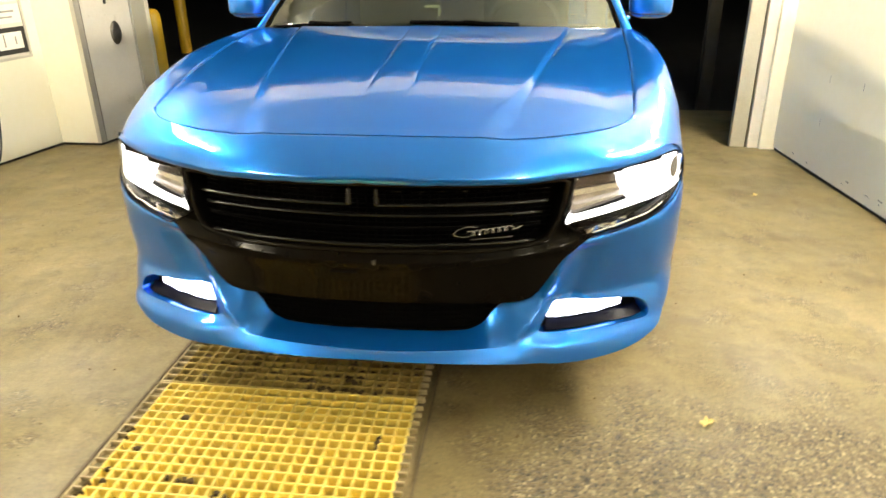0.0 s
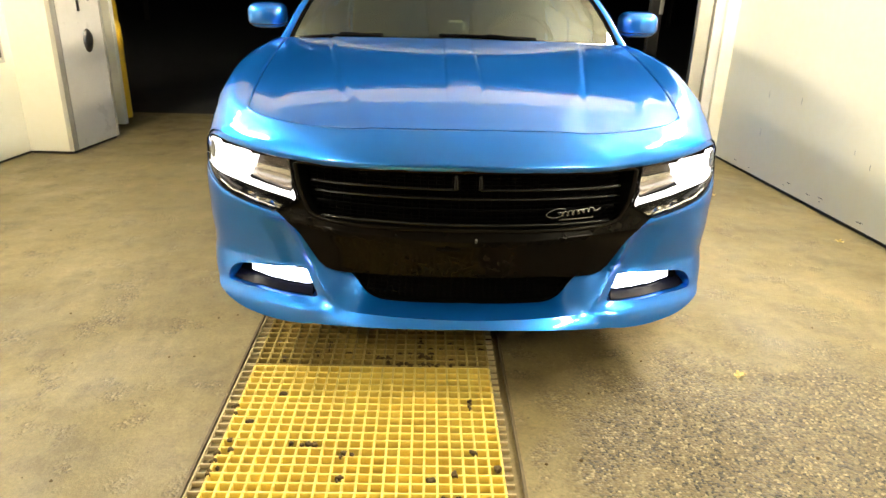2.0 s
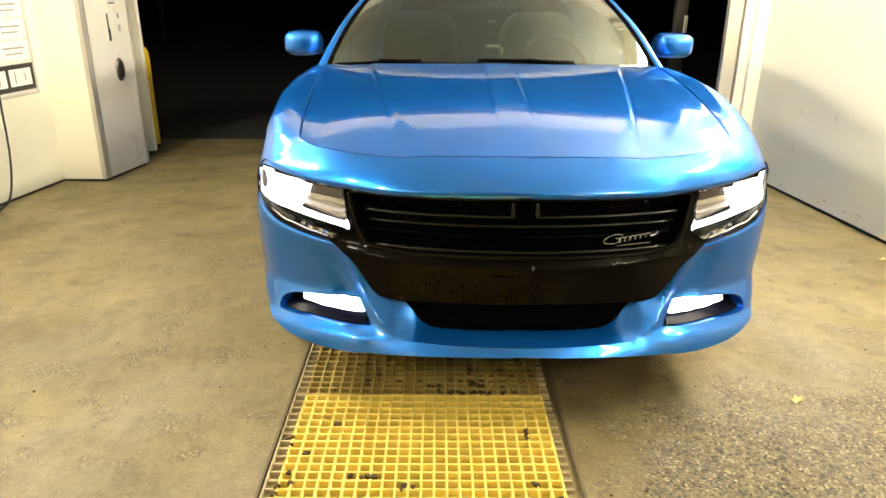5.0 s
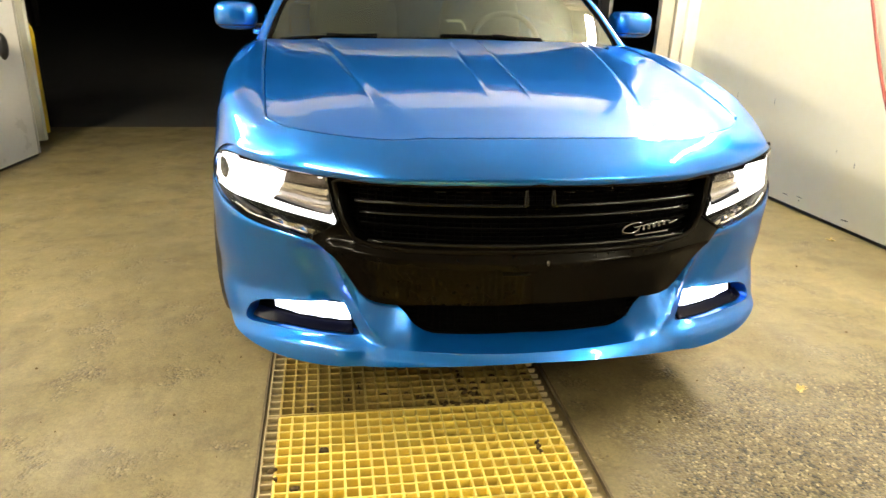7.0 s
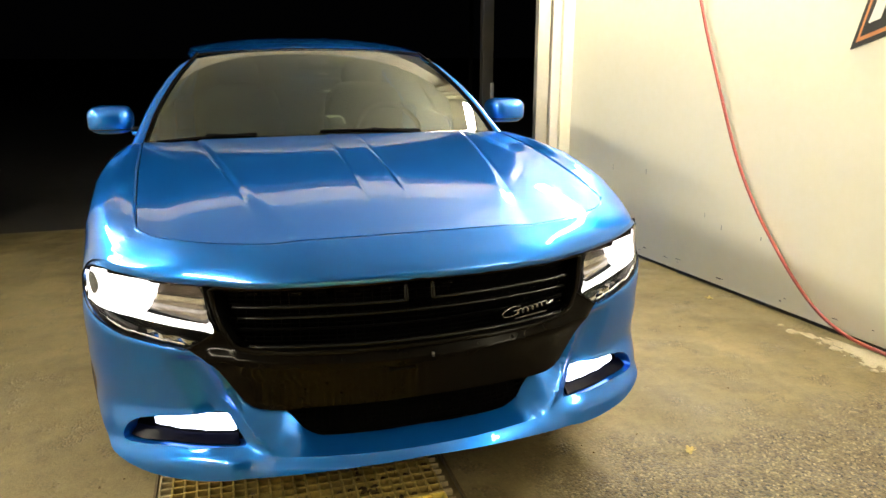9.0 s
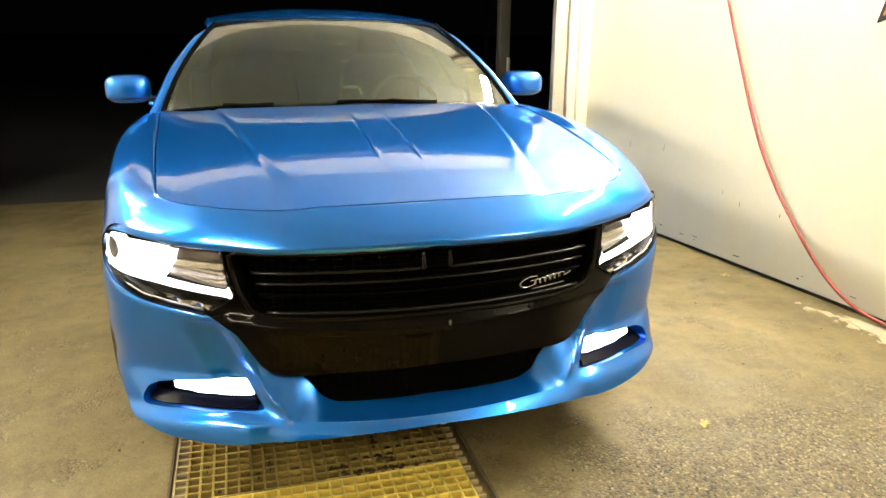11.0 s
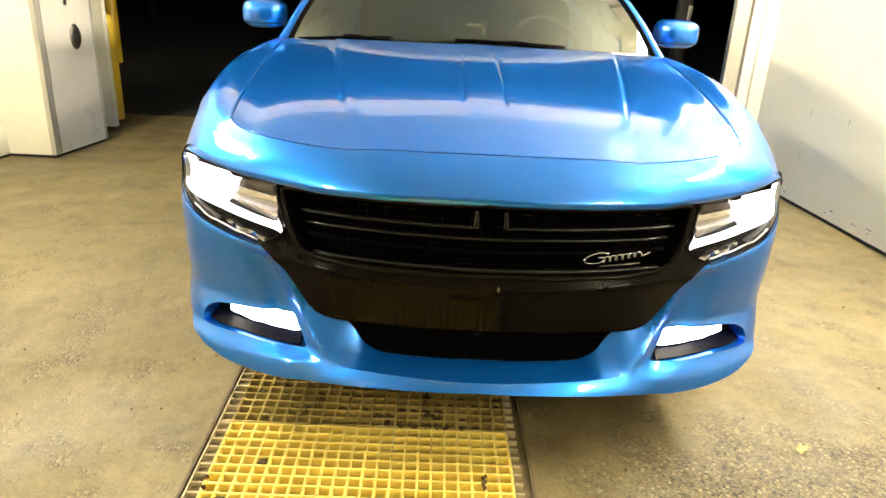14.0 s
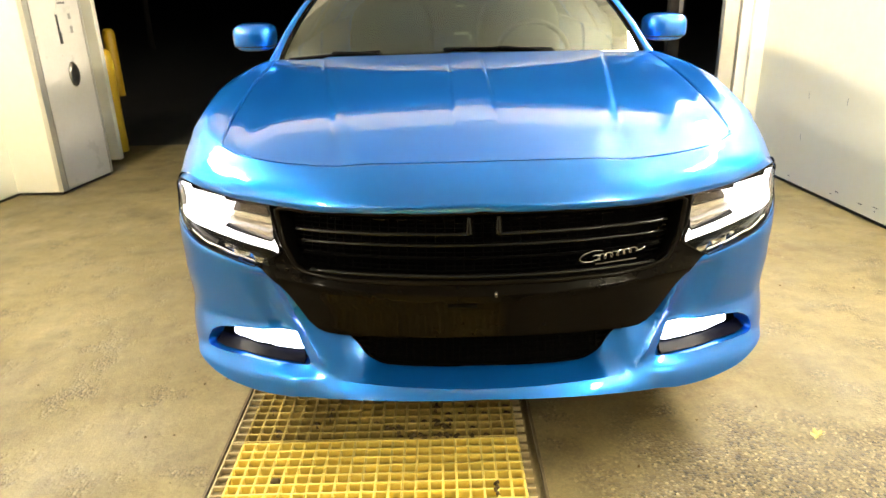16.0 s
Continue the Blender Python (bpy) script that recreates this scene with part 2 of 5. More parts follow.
# soiled resin, its colour darkened further for the shade under the bumper
FRP_DIRTY_SHADED = material("soiled_shaded_grating_resin", (0.43, 0.315, 0.068), rough=0.68, second=(0.14, 0.10, 0.03), scale=7, amount=0.6, fine=0.5, bump=0.2, bump_scale=220, random_tint=0.12)
FRP_GREY = material("weathered_grating_ends", (0.44, 0.36, 0.20), rough=0.6, second=(0.24, 0.19, 0.10), scale=20, fine=0.4)
CLOT = material("dark_dirt", (0.045, 0.032, 0.015), rough=0.95, second=(0.10, 0.07, 0.03), scale=30, fine=0.4)
CLOT.node_tree.nodes["Principled BSDF"].inputs["Specular IOR Level"].default_value = 0.1
SLUDGE = material("trench_sludge", (0.12, 0.093, 0.045), rough=0.7, second=(0.22, 0.165, 0.07), scale=8, amount=0.7, fine=0.4, bump=0.4, bump_scale=30)
YELLOW = material("yellow_bollard_paint", (0.72, 0.47, 0.02), rough=0.4, second=(0.62, 0.38, 0.02), scale=10, fine=0.25, bump=0.05)
RED_HOSE = material("red_rubber_hose", (0.25, 0.052, 0.036), rough=0.45, second=(0.28, 0.04, 0.03), scale=30)
MORTAR = material("pale_mortar", (0.38, 0.34, 0.235), rough=0.85, second=(0.29, 0.25, 0.16), scale=9, fine=0.4, bump=0.5, bump_scale=60)
LEAF = material("dry_leaf", (0.50, 0.40, 0.15), rough=0.7, second=(0.36, 0.26, 0.08), scale=60)
BOARD = material("printed_board", (0.60, 0.57, 0.48), rough=0.4, second=(0.66, 0.63, 0.54), scale=5)
PRINT_DARK = material("black_print", (0.02, 0.018, 0.014), rough=0.4)
PRINT_GREY = material("grey_print", (0.30, 0.28, 0.24), rough=0.5)
PRINT_RED = material("red_print", (0.36, 0.035, 0.05), rough=0.45)
PRINT_BLUE = material("pale_blue_print", (0.42, 0.47, 0.50), rough=0.45)
PRINT_GREEN = material("pale_green_print", (0.46, 0.46, 0.26), rough=0.45)
PRINT_WHITE = material("white_print", (0.80, 0.77, 0.68), rough=0.45)
PRINT_ORANGE = material("orange_print", (0.62, 0.24, 0.08), rough=0.45)
STEEL = material("worn_steel", (0.20, 0.185, 0.15), rough=0.35, metal=0.9, second=(0.11, 0.10, 0.085), scale=25, fine=0.3)
RUST = material("rusty_steel", (0.055, 0.042, 0.024), rough=0.8, second=(0.12, 0.09, 0.045), scale=25, fine=0.4)
BLACK_CABLE = material("black_cable", (0.012, 0.012, 0.012), rough=0.5)
SCREEN = glow("terminal_screen", (0.10, 0.35, 0.55), 0.8)
DARK_POST = material("dark_painted_post", (0.022, 0.02, 0.016), rough=0.7, second=(0.035, 0.03, 0.024), scale=8)


# ---- building blocks ----
def mesh_data(name, verts, faces, mat, smooth=True):
    me = bpy.data.meshes.new(name)
    me.from_pydata([tuple(map(float, v)) for v in verts], [], [tuple(map(int, f)) for f in faces])
    me.materials.append(mat)
    if smooth:
        me.polygons.foreach_set("use_smooth", [True] * len(me.polygons))
    me.update()
    return me


def part(name, data, mat, parent=None, label="", smooth=True):
    """One mesh object, under its thing. data: (verts, faces), a list of such pairs to join, or a bmesh."""
    if isinstance(data, bmesh.types.BMesh):
        me = bpy.data.meshes.new(name)
        data.to_mesh(me)
        data.free()
        me.materials.append(mat)
        if smooth:
            me.polygons.foreach_set("use_smooth", [True] * len(me.polygons))
    else:
        if isinstance(data, list):
            data = join(data)
        me = mesh_data(name, data[0], data[1], mat, smooth)
    ob = new(name, me)
    if parent:
        ob.parent = parent
        ob.matrix_parent_inverse = Matrix.Translation(-parent.location)
    if label:
        ob["label"] = label
    return ob


def join(pieces):
    vs, fs, n = [], [], 0
    for v, f in pieces:
        vs += [tuple(p) for p in v]
        fs += [tuple(i + n for i in q) for q in f]
        n += len(v)
    return vs, fs


def box_bm(x0, x1, y0, y1, z0, z1, bevel=0.004, seg=2):
    bm = bmesh.new()
    bmesh.ops.create_cube(bm, size=1)
    for v in bm.verts:
        v.co = ((x0 + x1) / 2 + v.co.x * (x1 - x0), (y0 + y1) / 2 + v.co.y * (y1 - y0), (z0 + z1) / 2 + v.co.z * (z1 - z0))
    if bevel:
        bmesh.ops.bevel(bm, geom=bm.edges[:], offset=bevel, segments=seg, affect="EDGES", profile=0.6)
    return bm


def spline(pts, n=10, closed=False):
    """Catmull-Rom through points of any dimension."""
    P = np.array(pts, float)
    if closed:
        Q = np.vstack([P[-1], P, P[0], P[1]])
    else:
        Q = np.vstack([2 * P[0] - P[1], P, 2 * P[-1] - P[-2]])
    out = []
    for i in range(1, len(Q) - 2):
        a, b, c, d = Q[i - 1:i + 3]
        for k in range(n):
            u = k / n
            out.append(0.5 * (2 * b + (c - a) * u + (2 * a - 5 * b + 4 * c - d) * u * u + (3 * b - a - 3 * c + d) * u ** 3))
    if not closed:
        out.append(P[-1])
    return np.array(out)


def tube(points, radius, sides=10, caps=True, flat=1.0):
    """A round (or flattened) rod along points."""
    P = np.array(points, float)
    n = len(P)
    r = np.broadcast_to(np.asarray(radius, float), (n,))
    T = np.gradient(P, axis=0)
    T /= np.linalg.norm(T, axis=1)[:, None] + 1e-12
    up = np.array([0, 0, 1.0]) if abs(T[0][2]) < 0.9 else np.array([1.0, 0, 0])
    verts, faces = [], []
    for i in range(n):
        a = np.cross(T[i], up)
        a /= np.linalg.norm(a) + 1e-12
        b = np.cross(a, T[i])
        up = b
        for k in range(sides):
            w = 2 * math.pi * k / sides
            verts.append(P[i] + r[i] * (math.cos(w) * a + flat * math.sin(w) * b))
    for i in range(n - 1):
        for k in range(sides):
            k2 = (k + 1) % sides
            faces.append((i * sides + k, i * sides + k2, (i + 1) * sides + k2, (i + 1) * sides + k))
    if caps:
        faces.append(tuple(reversed(range(sides))))
        faces.append(tuple(range((n - 1) * sides, n * sides)))
    return verts, faces


def grid_faces(rows, cols, closed=False):
    f = []
    for i in range(rows - 1):
        for j in range(cols - (0 if closed else 1)):
            j2 = (j + 1) % cols
            f.append((i * cols + j, i * cols + j2, (i + 1) * cols + j2, (i + 1) * cols + j))
    return f


def lathe(profile, sides=40, axis="x"):
    """Turn (radius, along) pairs about an axis through the origin."""
    verts = []
    for r, a in profile:
        for k in range(sides):
            w = 2 * math.pi * k / sides
            c, s = r * math.cos(w), r * math.sin(w)
            verts.append((a, c, s) if axis == "x" else (c, s, a))
    return verts, grid_faces(len(profile), sides, True)


def resample(loop, step):
    """Points along a closed outline, no further apart than step."""
    out = []
    L = [np.array(p, float) for p in loop]
    for a, b in zip(L, L[1:] + L[:1]):
        n = max(1, int(np.ceil(np.linalg.norm(b - a) / step)))
        out += [a + (b - a) * k / n for k in range(n)]
    return np.array(out)


def inside(pts, loop):
    x, y = pts[:, 0], pts[:, 1]
    res = np.zeros(len(pts), bool)
    L = np.array(loop)
    for (x0, y0), (x1, y1) in zip(L, np.roll(L, -1, axis=0)):
        cross = (y0 > y) != (y1 > y)
        with np.errstate(divide="ignore", invalid="ignore"):
            res ^= cross & (x < (x1 - x0) * (y - y0) / (y1 - y0 + 1e-15) + x0)
    return res


def panel(loop, fn, step=0.02, holes=(), thick=0.012, grid=None, lines=()):
    """A curved sheet: the outline, in the two measures that fn turns into space, filled with triangles, and a rim of that thickness turned inwards."""
    from mathutils.geometry import delaunay_2d_cdt
    loops = [resample(l, step) for l in (loop, *holes)]
    g = grid or step
    lo, hi = loops[0].min(0), loops[0].max(0)
    gx, gy = np.meshgrid(np.arange(lo[0], hi[0], g), np.arange(lo[1], hi[1], g))
    pts = np.stack([gx.ravel() + 0.31 * g * ((np.arange(gx.size) // gx.shape[1]) % 2), gy.ravel()], 1)
    pts = pts[inside(pts, loops[0])]
    for h in loops[1:]:
        pts = pts[~inside(pts, h)]
    edge = np.concatenate(loops)
    runs = [np.array([a + (b - a) * k / 8 for a, b in zip(np.array(l)[:-1], np.array(l)[1:]) for k in range(8)] + [np.array(l)[-1]]) for l in lines]
    if len(pts):
        for run in runs:
            pts = pts[np.min(np.linalg.norm(pts[:, None] - run[None], axis=2), axis=1) > 0.5 * g]
        near = np.concatenate([np.min(np.linalg.norm(c[:, None] - edge[None], axis=2), axis=1) for c in np.array_split(pts, max(1, len(pts) // 400))])
        pts = pts[near > 0.45 * g]
    verts, edges, n = [], [], 0
    for l in loops:
        verts += [Vector(p) for p in l]
        edges += [(n + i, n + (i + 1) % len(l)) for i in range(len(l))]
        n += len(l)
    for run in runs:
        verts += [Vector(p) for p in run]
        edges += [(n + i, n + i + 1) for i in range(len(run) - 1)]
        n += len(run)
    verts += [Vector(p) for p in pts]
    v2, _, f2, *_ = delaunay_2d_cdt(verts, edges, [], 0, 1e-6)
    v2 = np.array([tuple(v) for v in v2])
    cen = np.array([v2[list(f)].mean(0) for f in f2])
    ok = inside(cen, loops[0])
    for h in loops[1:]:
        ok &= ~inside(cen, h)
    faces = [tuple(f) for f, k in zip(f2, ok) if k]
    xyz = np.asarray(fn(v2[:, 0], v2[:, 1]))
    out_v, out_f = [tuple(p) for p in xyz], list(faces)
    if thick:
        e = 1e-3
        du = np.asarray(fn(edge[:, 0] + e, edge[:, 1])) - np.asarray(fn(edge[:, 0] - e, edge[:, 1]))
        dv = np.asarray(fn(edge[:, 0], edge[:, 1] + e)) - np.asarray(fn(edge[:, 0], edge[:, 1] - e))
        nn = np.cross(du, dv)
        nn /= np.linalg.norm(nn, axis=1)[:, None] + 1e-12
        p0 = np.asarray(fn(edge[:, 0], edge[:, 1]))
        n0, k = len(out_v), 0
        for l in loops:
            m = len(l)
            for i in range(m):
                out_v.append(tuple(p0[k + i]))
                out_v.append(tuple(p0[k + i] - thick * nn[k + i]))
            for i in range(m):
                j = (i + 1) % m
                a, b = n0 + 2 * (k + i), n0 + 2 * (k + j)
                out_f.append((a, a + 1, b + 1, b))
            k += m
    return out_v, out_f


def mirrored(half):
    """A closed outline from its half with first measure >= 0, which starts and ends on the middle line or off it."""
    H = [tuple(p) for p in half]
    return H + [(-a, b) for a, b in reversed(H) if a > 1e-6]


def flip(data):
    """The same piece on the car's other side."""
    return [(-v[0], v[1], v[2]) for v in data[0]], [tuple(reversed(f)) for f in data[1]]


def thing(name, label, category, at=(0, 0, 0), group="", kind=""):
    ob = new(name)
    ob.location = at
    return tagged(ob, label, category, group, kind)


def slab(name, x0, x1, y0, y1, z0, z1, mat, label, category="", bevel=0.0):
    return tagged(part(name, box_bm(x0, x1, y0, y1, z0, z1, bevel), mat, smooth=False), label, category, kind="structure")


# ---- the bay: floor, trench, walls, ceiling ----
TR_X0, TR_X1, TR_Y0, TR_Y1 = -0.79, 0.168, -2.1, 2.95
APRON = 4.76
WX0, WX1, BACK = -5.2, 4.2, -4.4


def floor_slab():
    """One slab with the trench cut out of it."""
    bm = bmesh.new()
    xs, ys = [WX0, TR_X0, TR_X1, WX1], [BACK, TR_Y0, TR_Y1, APRON]
    g = {(i, j, k): bm.verts.new((xs[i], ys[j], k)) for i in range(4) for j in range(4) for k in (0.0, -0.4)}
    for i in range(3):
        for j in range(3):
            if (i, j) != (1, 1):
                bm.faces.new([g[i, j, 0.0], g[i + 1, j, 0.0], g[i + 1, j + 1, 0.0], g[i, j + 1, 0.0]])
    for a, b in (((1, 1), (1, 2)), ((1, 2), (2, 2)), ((2, 2), (2, 1)), ((2, 1), (1, 1)), ((0, 3), (3, 3))):
        bm.faces.new([g[(*a, 0.0)], g[(*b, 0.0)], g[(*b, -0.4)], g[(*a, -0.4)]])
    return bm


tagged(part("floor", floor_slab(), CONCRETE, smooth=False), "worn beige concrete wash bay floor with bare aggregate", "floor", kind="structure")
slab("trench_bed", TR_X0 - 0.02, TR_X1 + 0.02, TR_Y0, TR_Y1, -0.42, -0.17, SLUDGE, "muddy bed of the drain trench", "trench")
ground_bm = bmesh.new()
for r in ((-400, APRON, 400, 900), (-400, -900, 400, BACK - 0.004)):
    vs = [ground_bm.verts.new(p) for p in ((r[0], r[1] + 0.002, -0.03), (r[2], r[1] + 0.002, -0.03), (r[2], r[3], -0.03), (r[0], r[3], -0.03))]
    ground_bm.faces.new(vs)
tagged(part("ground", ground_bm, ASPHALT, smooth=False), "dark asphalt lot outside at night", "ground", kind="structure")

# the side walls close in a little towards the door
RW0, RWK = (2.11, 3.55), -0.115
LW0, LWK = (-2.989, 3.25), 0.174
HIGH = 2.80
DOOR_TOP = 2.50


def rwx(y):
    return RW0[0] + RWK * (y - RW0[1])


def lwx(y):
    return LW0[0] + LWK * (y - LW0[1])


def side_wall(fx, y0, y1, out, z0, z1):
    q = [(fx(y0), y0), (fx(y1), y1), (fx(y1) + out, y1), (fx(y0) + out, y0)]
    v = [(x, y, z) for z in (z0, z1) for x, y in q]
    return v, [(0, 1, 5, 4), (1, 2, 6, 5), (2, 3, 7, 6), (3, 0, 4, 7), (4, 5, 6, 7), (3, 2, 1, 0)]


wall_e = tagged(part("wall_east", side_wall(rwx, BACK, RW0[1], 0.2, 0.023, HIGH), WALL, smooth=False), "cream white smooth wash bay wall", "wall", kind="structure")
tagged(part("wall_west", side_wall(lwx, BACK, 3.9, -0.2, 0.02, HIGH), WALL, smooth=False), "cream white smooth wash bay wall", "wall", kind="structure")
tagged(part("baseboard_east", side_wall(lambda y: rwx(y) + 0.012, BACK, RW0[1], 0.15, -0.01, 0.024), SEALANT, smooth=False), "dark gap along the foot of the wall", "base gap", kind="structure")
tagged(part("baseboard_west", side_wall(lambda y: lwx(y) - 0.012, BACK, 3.3, -0.15, -0.01, 0.022), SEALANT, smooth=False), "dark gap along the foot of the wall", "base gap", kind="structure")
slab("wall_south", WX0, WX1, BACK - 0.2, BACK, DOOR_TOP, HIGH, WALL, "cream white wall over the entrance door", "wall")
slab("wall_south_west", WX0, -2.95, BACK - 0.2, BACK, 0, DOOR_TOP, WALL, "cream white wall beside the entrance door", "wall")
slab("wall_south_east", 1.85, WX1, BACK - 0.2, BACK, 0, DOOR_TOP, WALL, "cream white wall beside the entrance door", "wall")
slab("ceiling", WX0, WX1, BACK - 0.2, 3.95, HIGH, HIGH + 0.15, CEILING, "pale ceiling of the wash bay", "ceiling")
slab("wall_north", -5.2, 4.2, 3.70, 3.90, DOOR_TOP, HIGH, PANEL, "greyish white wall over the open bay door", "wall")
slab("wall_north_east", 2.16, 4.2, 3.64, 3.90, 0, DOOR_TOP, WALL, "cream white wall beside the open bay door", "wall")
slab("wall_north_west", -5.2, -3.2, 3.70, 3.90, 0, DOOR_TOP, WALL, "cream white wall beside the open bay door", "wall")

# door jamb on the hose side: white corner post, metal guide rail, dark slot between
jamb = thing("door_1", "white door jamb with a grey guide rail", "door jamb", (2.0, 3.6, 0), kind="structure")
part("post", box_bm(2.02, 2.125, 3.552, 3.64, 0, HIGH - 0.01, 0.006), WALL, jamb, smooth=False)
part("stop", box_bm(1.949, 2.022, 3.585, 3.65, 0, HIGH - 0.011, 0.004), PANEL, jamb, "greyish door stop", smooth=False)
part("guide_rail", box_bm(1.836, 1.936, 3.60, 3.66, 0, HIGH - 0.01, 0.006), TRIM, jamb, "grey metal guide rail", smooth=False)
part("slot", box_bm(1.934, 1.951, 3.63, 3.66, 0, HIGH - 0.012, 0), RUST, jamb, "dark slot", smooth=False)

# strip lamps along the side walls; the southmost pair is an added fill
def strip_lamp(fx, sg, inset, y0, y1, z, label, tube_mat):
    """A wrap-around strip lamp along a side wall, flat on it or hung off it; sg: which way the room lies."""
    lamp = thing("strip_lamp", label, "lamp", ((fx(y0) + fx(y1)) / 2, (y0 + y1) / 2, z), group="wall strip lamps")

    def shell(profile, a, b):
        v = [(fx(y) + sg * (inset + d), y, z + h) for y in (a, b) for d, h in profile]
        n = len(profile)
        return v, [(i, (i + 1) % n, n + (i + 1) % n, n + i) for i in range(n)] + [tuple(range(n)), tuple(reversed(range(n, 2 * n)))]

    part("tray", shell([(0.001, -0.085), (0.03, -0.085), (0.03, 0.085), (0.001, 0.085)], y0 - 0.02, y1 + 0.02), TRIM, lamp, "grey lamp tray", smooth=False)
    part("diffuser", shell([(0.031, -0.07), (0.075, -0.062), (0.095, -0.035), (0.10, 0.0), (0.095, 0.035), (0.075, 0.062), (0.031, 0.07)], y0, y1), tube_mat, lamp, "glowing white diffuser", smooth=False)
    for y in (y0 + 0.2, y1 - 0.2) if inset else ():
        part("hanger", tube([(fx(y) + sg * (inset + 0.012), y, z + 0.08), (fx(y) + sg * (inset + 0.012), y, HIGH + 0.01)], 0.01, 8), STEEL, lamp, "steel hanger")
    for y in (y0 - 0.02, y1 + 0.02):
        part("end_cap", shell([(0.0305, -0.075), (0.08, -0.068), (0.105, 0.0), (0.08, 0.068), (0.0305, 0.075)], y - 0.012, y + 0.012), TRIM, lamp, "grey end cap", smooth=False)


for y0, y1 in LAMP_RUNS:
    strip_lamp(rwx, -1, 0.0, y0, y1, LAMP_Z_EAST, "long strip lamp on the wash bay wall, lit", STRIP if y0 > -1 else STRIP_FILL)
    strip_lamp(lwx, 1, 0.45, y0, min(y1, 3.1), LAMP_Z_WEST, "long strip lamp hung under the wash bay ceiling, lit", STRIP_HUNG if y0 > -1 else STRIP_FILL)

# pillar with the pay panel, its side turned with the wall
PIL = [(-2.989, 3.25), (-2.682, 3.25), (-2.581, 3.781), (-3.05, 3.87)]
pil = thing("pillar", "white boxed pillar with a flush service panel", "pillar", (-2.8, 3.5, 0), kind="structure")


def prism(outline, z0, z1):
    n = len(outline)
    v = [(x, y, z) for z in (z0, z1) for x, y in outline]
    return v, [tuple(reversed(range(n))), tuple(range(n, 2 * n))] + [(i, (i + 1) % n, n + (i + 1) % n, n + i) for i in range(n)]


part("body", prism(PIL, 0.02, HIGH - 0.002), WALL, pil, smooth=False)
part("foot", prism([(-2.98, 3.262), (-2.69, 3.262), (-2.592, 3.775), (-3.04, 3.86)], 0.0, 0.022), SEALANT, pil, "dark gap at the foot", smooth=False)
# a frame on the turned side: direction along it and outwards
PU = np.array([0.101, 0.531, 0]) / math.hypot(0.101, 0.531)
PN = np.array([PU[1], -PU[0], 0])
PO = np.array([-2.682, 3.25, 0])


def on_pillar(u, z, out=0.0):
    return PO + PU * u + PN * out + np.array([0, 0, z])


def oriented(fn, u0, u1, z0, z1, d0, d1):
    """A board on a wall: along it, up it, from d0 to d1 off it."""
    c = [fn(u, z, d) for d in (d0, d1) for u, z in ((u0, z0), (u1, z0), (u1, z1), (u0, z1))]
    return c, [(3, 2, 1, 0), (4, 5, 6, 7), (0, 1, 5, 4), (1, 2, 6, 5), (2, 3, 7, 6), (3, 0, 4, 7)]


part("panel", oriented(on_pillar, 0.055, 0.525, 0.03, HIGH - 0.004, 0.0, 0.006), PANEL, pil, "greyish white flush panel", smooth=False)
part("corner_trim", oriented(on_pillar, -0.005, 0.045, 0.022, HIGH - 0.004, -0.03, 0.009), TRIM, pil, "grey corner trim", smooth=False)
part("joint", oriented(on_pillar, 0.044, 0.056, 0.022, HIGH - 0.004, 0.0, 0.003), SEALANT, pil, "dark joint", smooth=False)
part("edge_trim", oriented(on_pillar, 0.527, 0.545, 0.022, HIGH - 0.004, -0.02, 0.010), TRIM, pil, smooth=False)
part("service_lock", [lathe([(0.0, 0.010), (0.03, 0.012), (0.052, 0.009), (0.058, 0.0)], 28, "z")], STEEL, pil, "round dark steel lock plate")
lock = pil.children[-1]
lock.matrix_parent_inverse = Matrix.Translation(-pil.location)
lock.matrix_basis = Matrix(((PU[0], 0, PN[0], on_pillar(0.345, 0, 0.006)[0]), (PU[1], 0, PN[1], on_pillar(0.345, 0, 0.006)[1]), (0, 1, 0, 0.762), (0, 0, 0, 1))) @ Matrix.Diagonal((0.92, 1.45, 1, 1))
for u0, u1, z0, z1, mt in ((0.30, 0.40, 1.195, 1.275, BOARD), (0.315, 0.385, 1.245, 1.255, PRINT_DARK), (0.315, 0.385, 1.22, 1.23, PRINT_DARK),
                           (0.27, 0.425, 0.965, 1.165, BOARD), (0.272, 0.30, 0.968, 1.05, PRINT_DARK), (0.272, 0.29, 1.05, 1.155, PRINT_DARK),
                           (0.395, 0.42, 1.03, 1.075, PRINT_GREY), (0.395, 0.42, 1.12, 1.155, PRINT_GREY)):
    k = 0.0082 if mt is BOARD else 0.0096
    part("sticker", oriented(on_pillar, u0, u1, z0, z1, 0.006, k), mt, pil, smooth=False)

term = thing("pay_terminal", "steel pay terminal with a small blue screen on the pillar", "terminal", tuple(on_pillar(0.39, 1.29, 0.02)))
part("bezel", oriented(on_pillar, 0.24, 0.535, 1.285, 1.75, 0.0065, 0.035), STEEL, term, "brushed steel bezel", smooth=False)
part("screen", oriented(on_pillar, 0.27, 0.38, 1.33, 1.72, 0.036, 0.040), SCREEN, term, "lit blue screen", smooth=False)
part("slot_plate", oriented(on_pillar, 0.405, 0.50, 1.33, 1.72, 0.036, 0.042), PANEL, term, "pale card slot plate", smooth=False)
part("card_slot", oriented(on_pillar, 0.44, 0.455, 1.40, 1.60, 0.042, 0.046), PRINT_DARK, term, smooth=False)

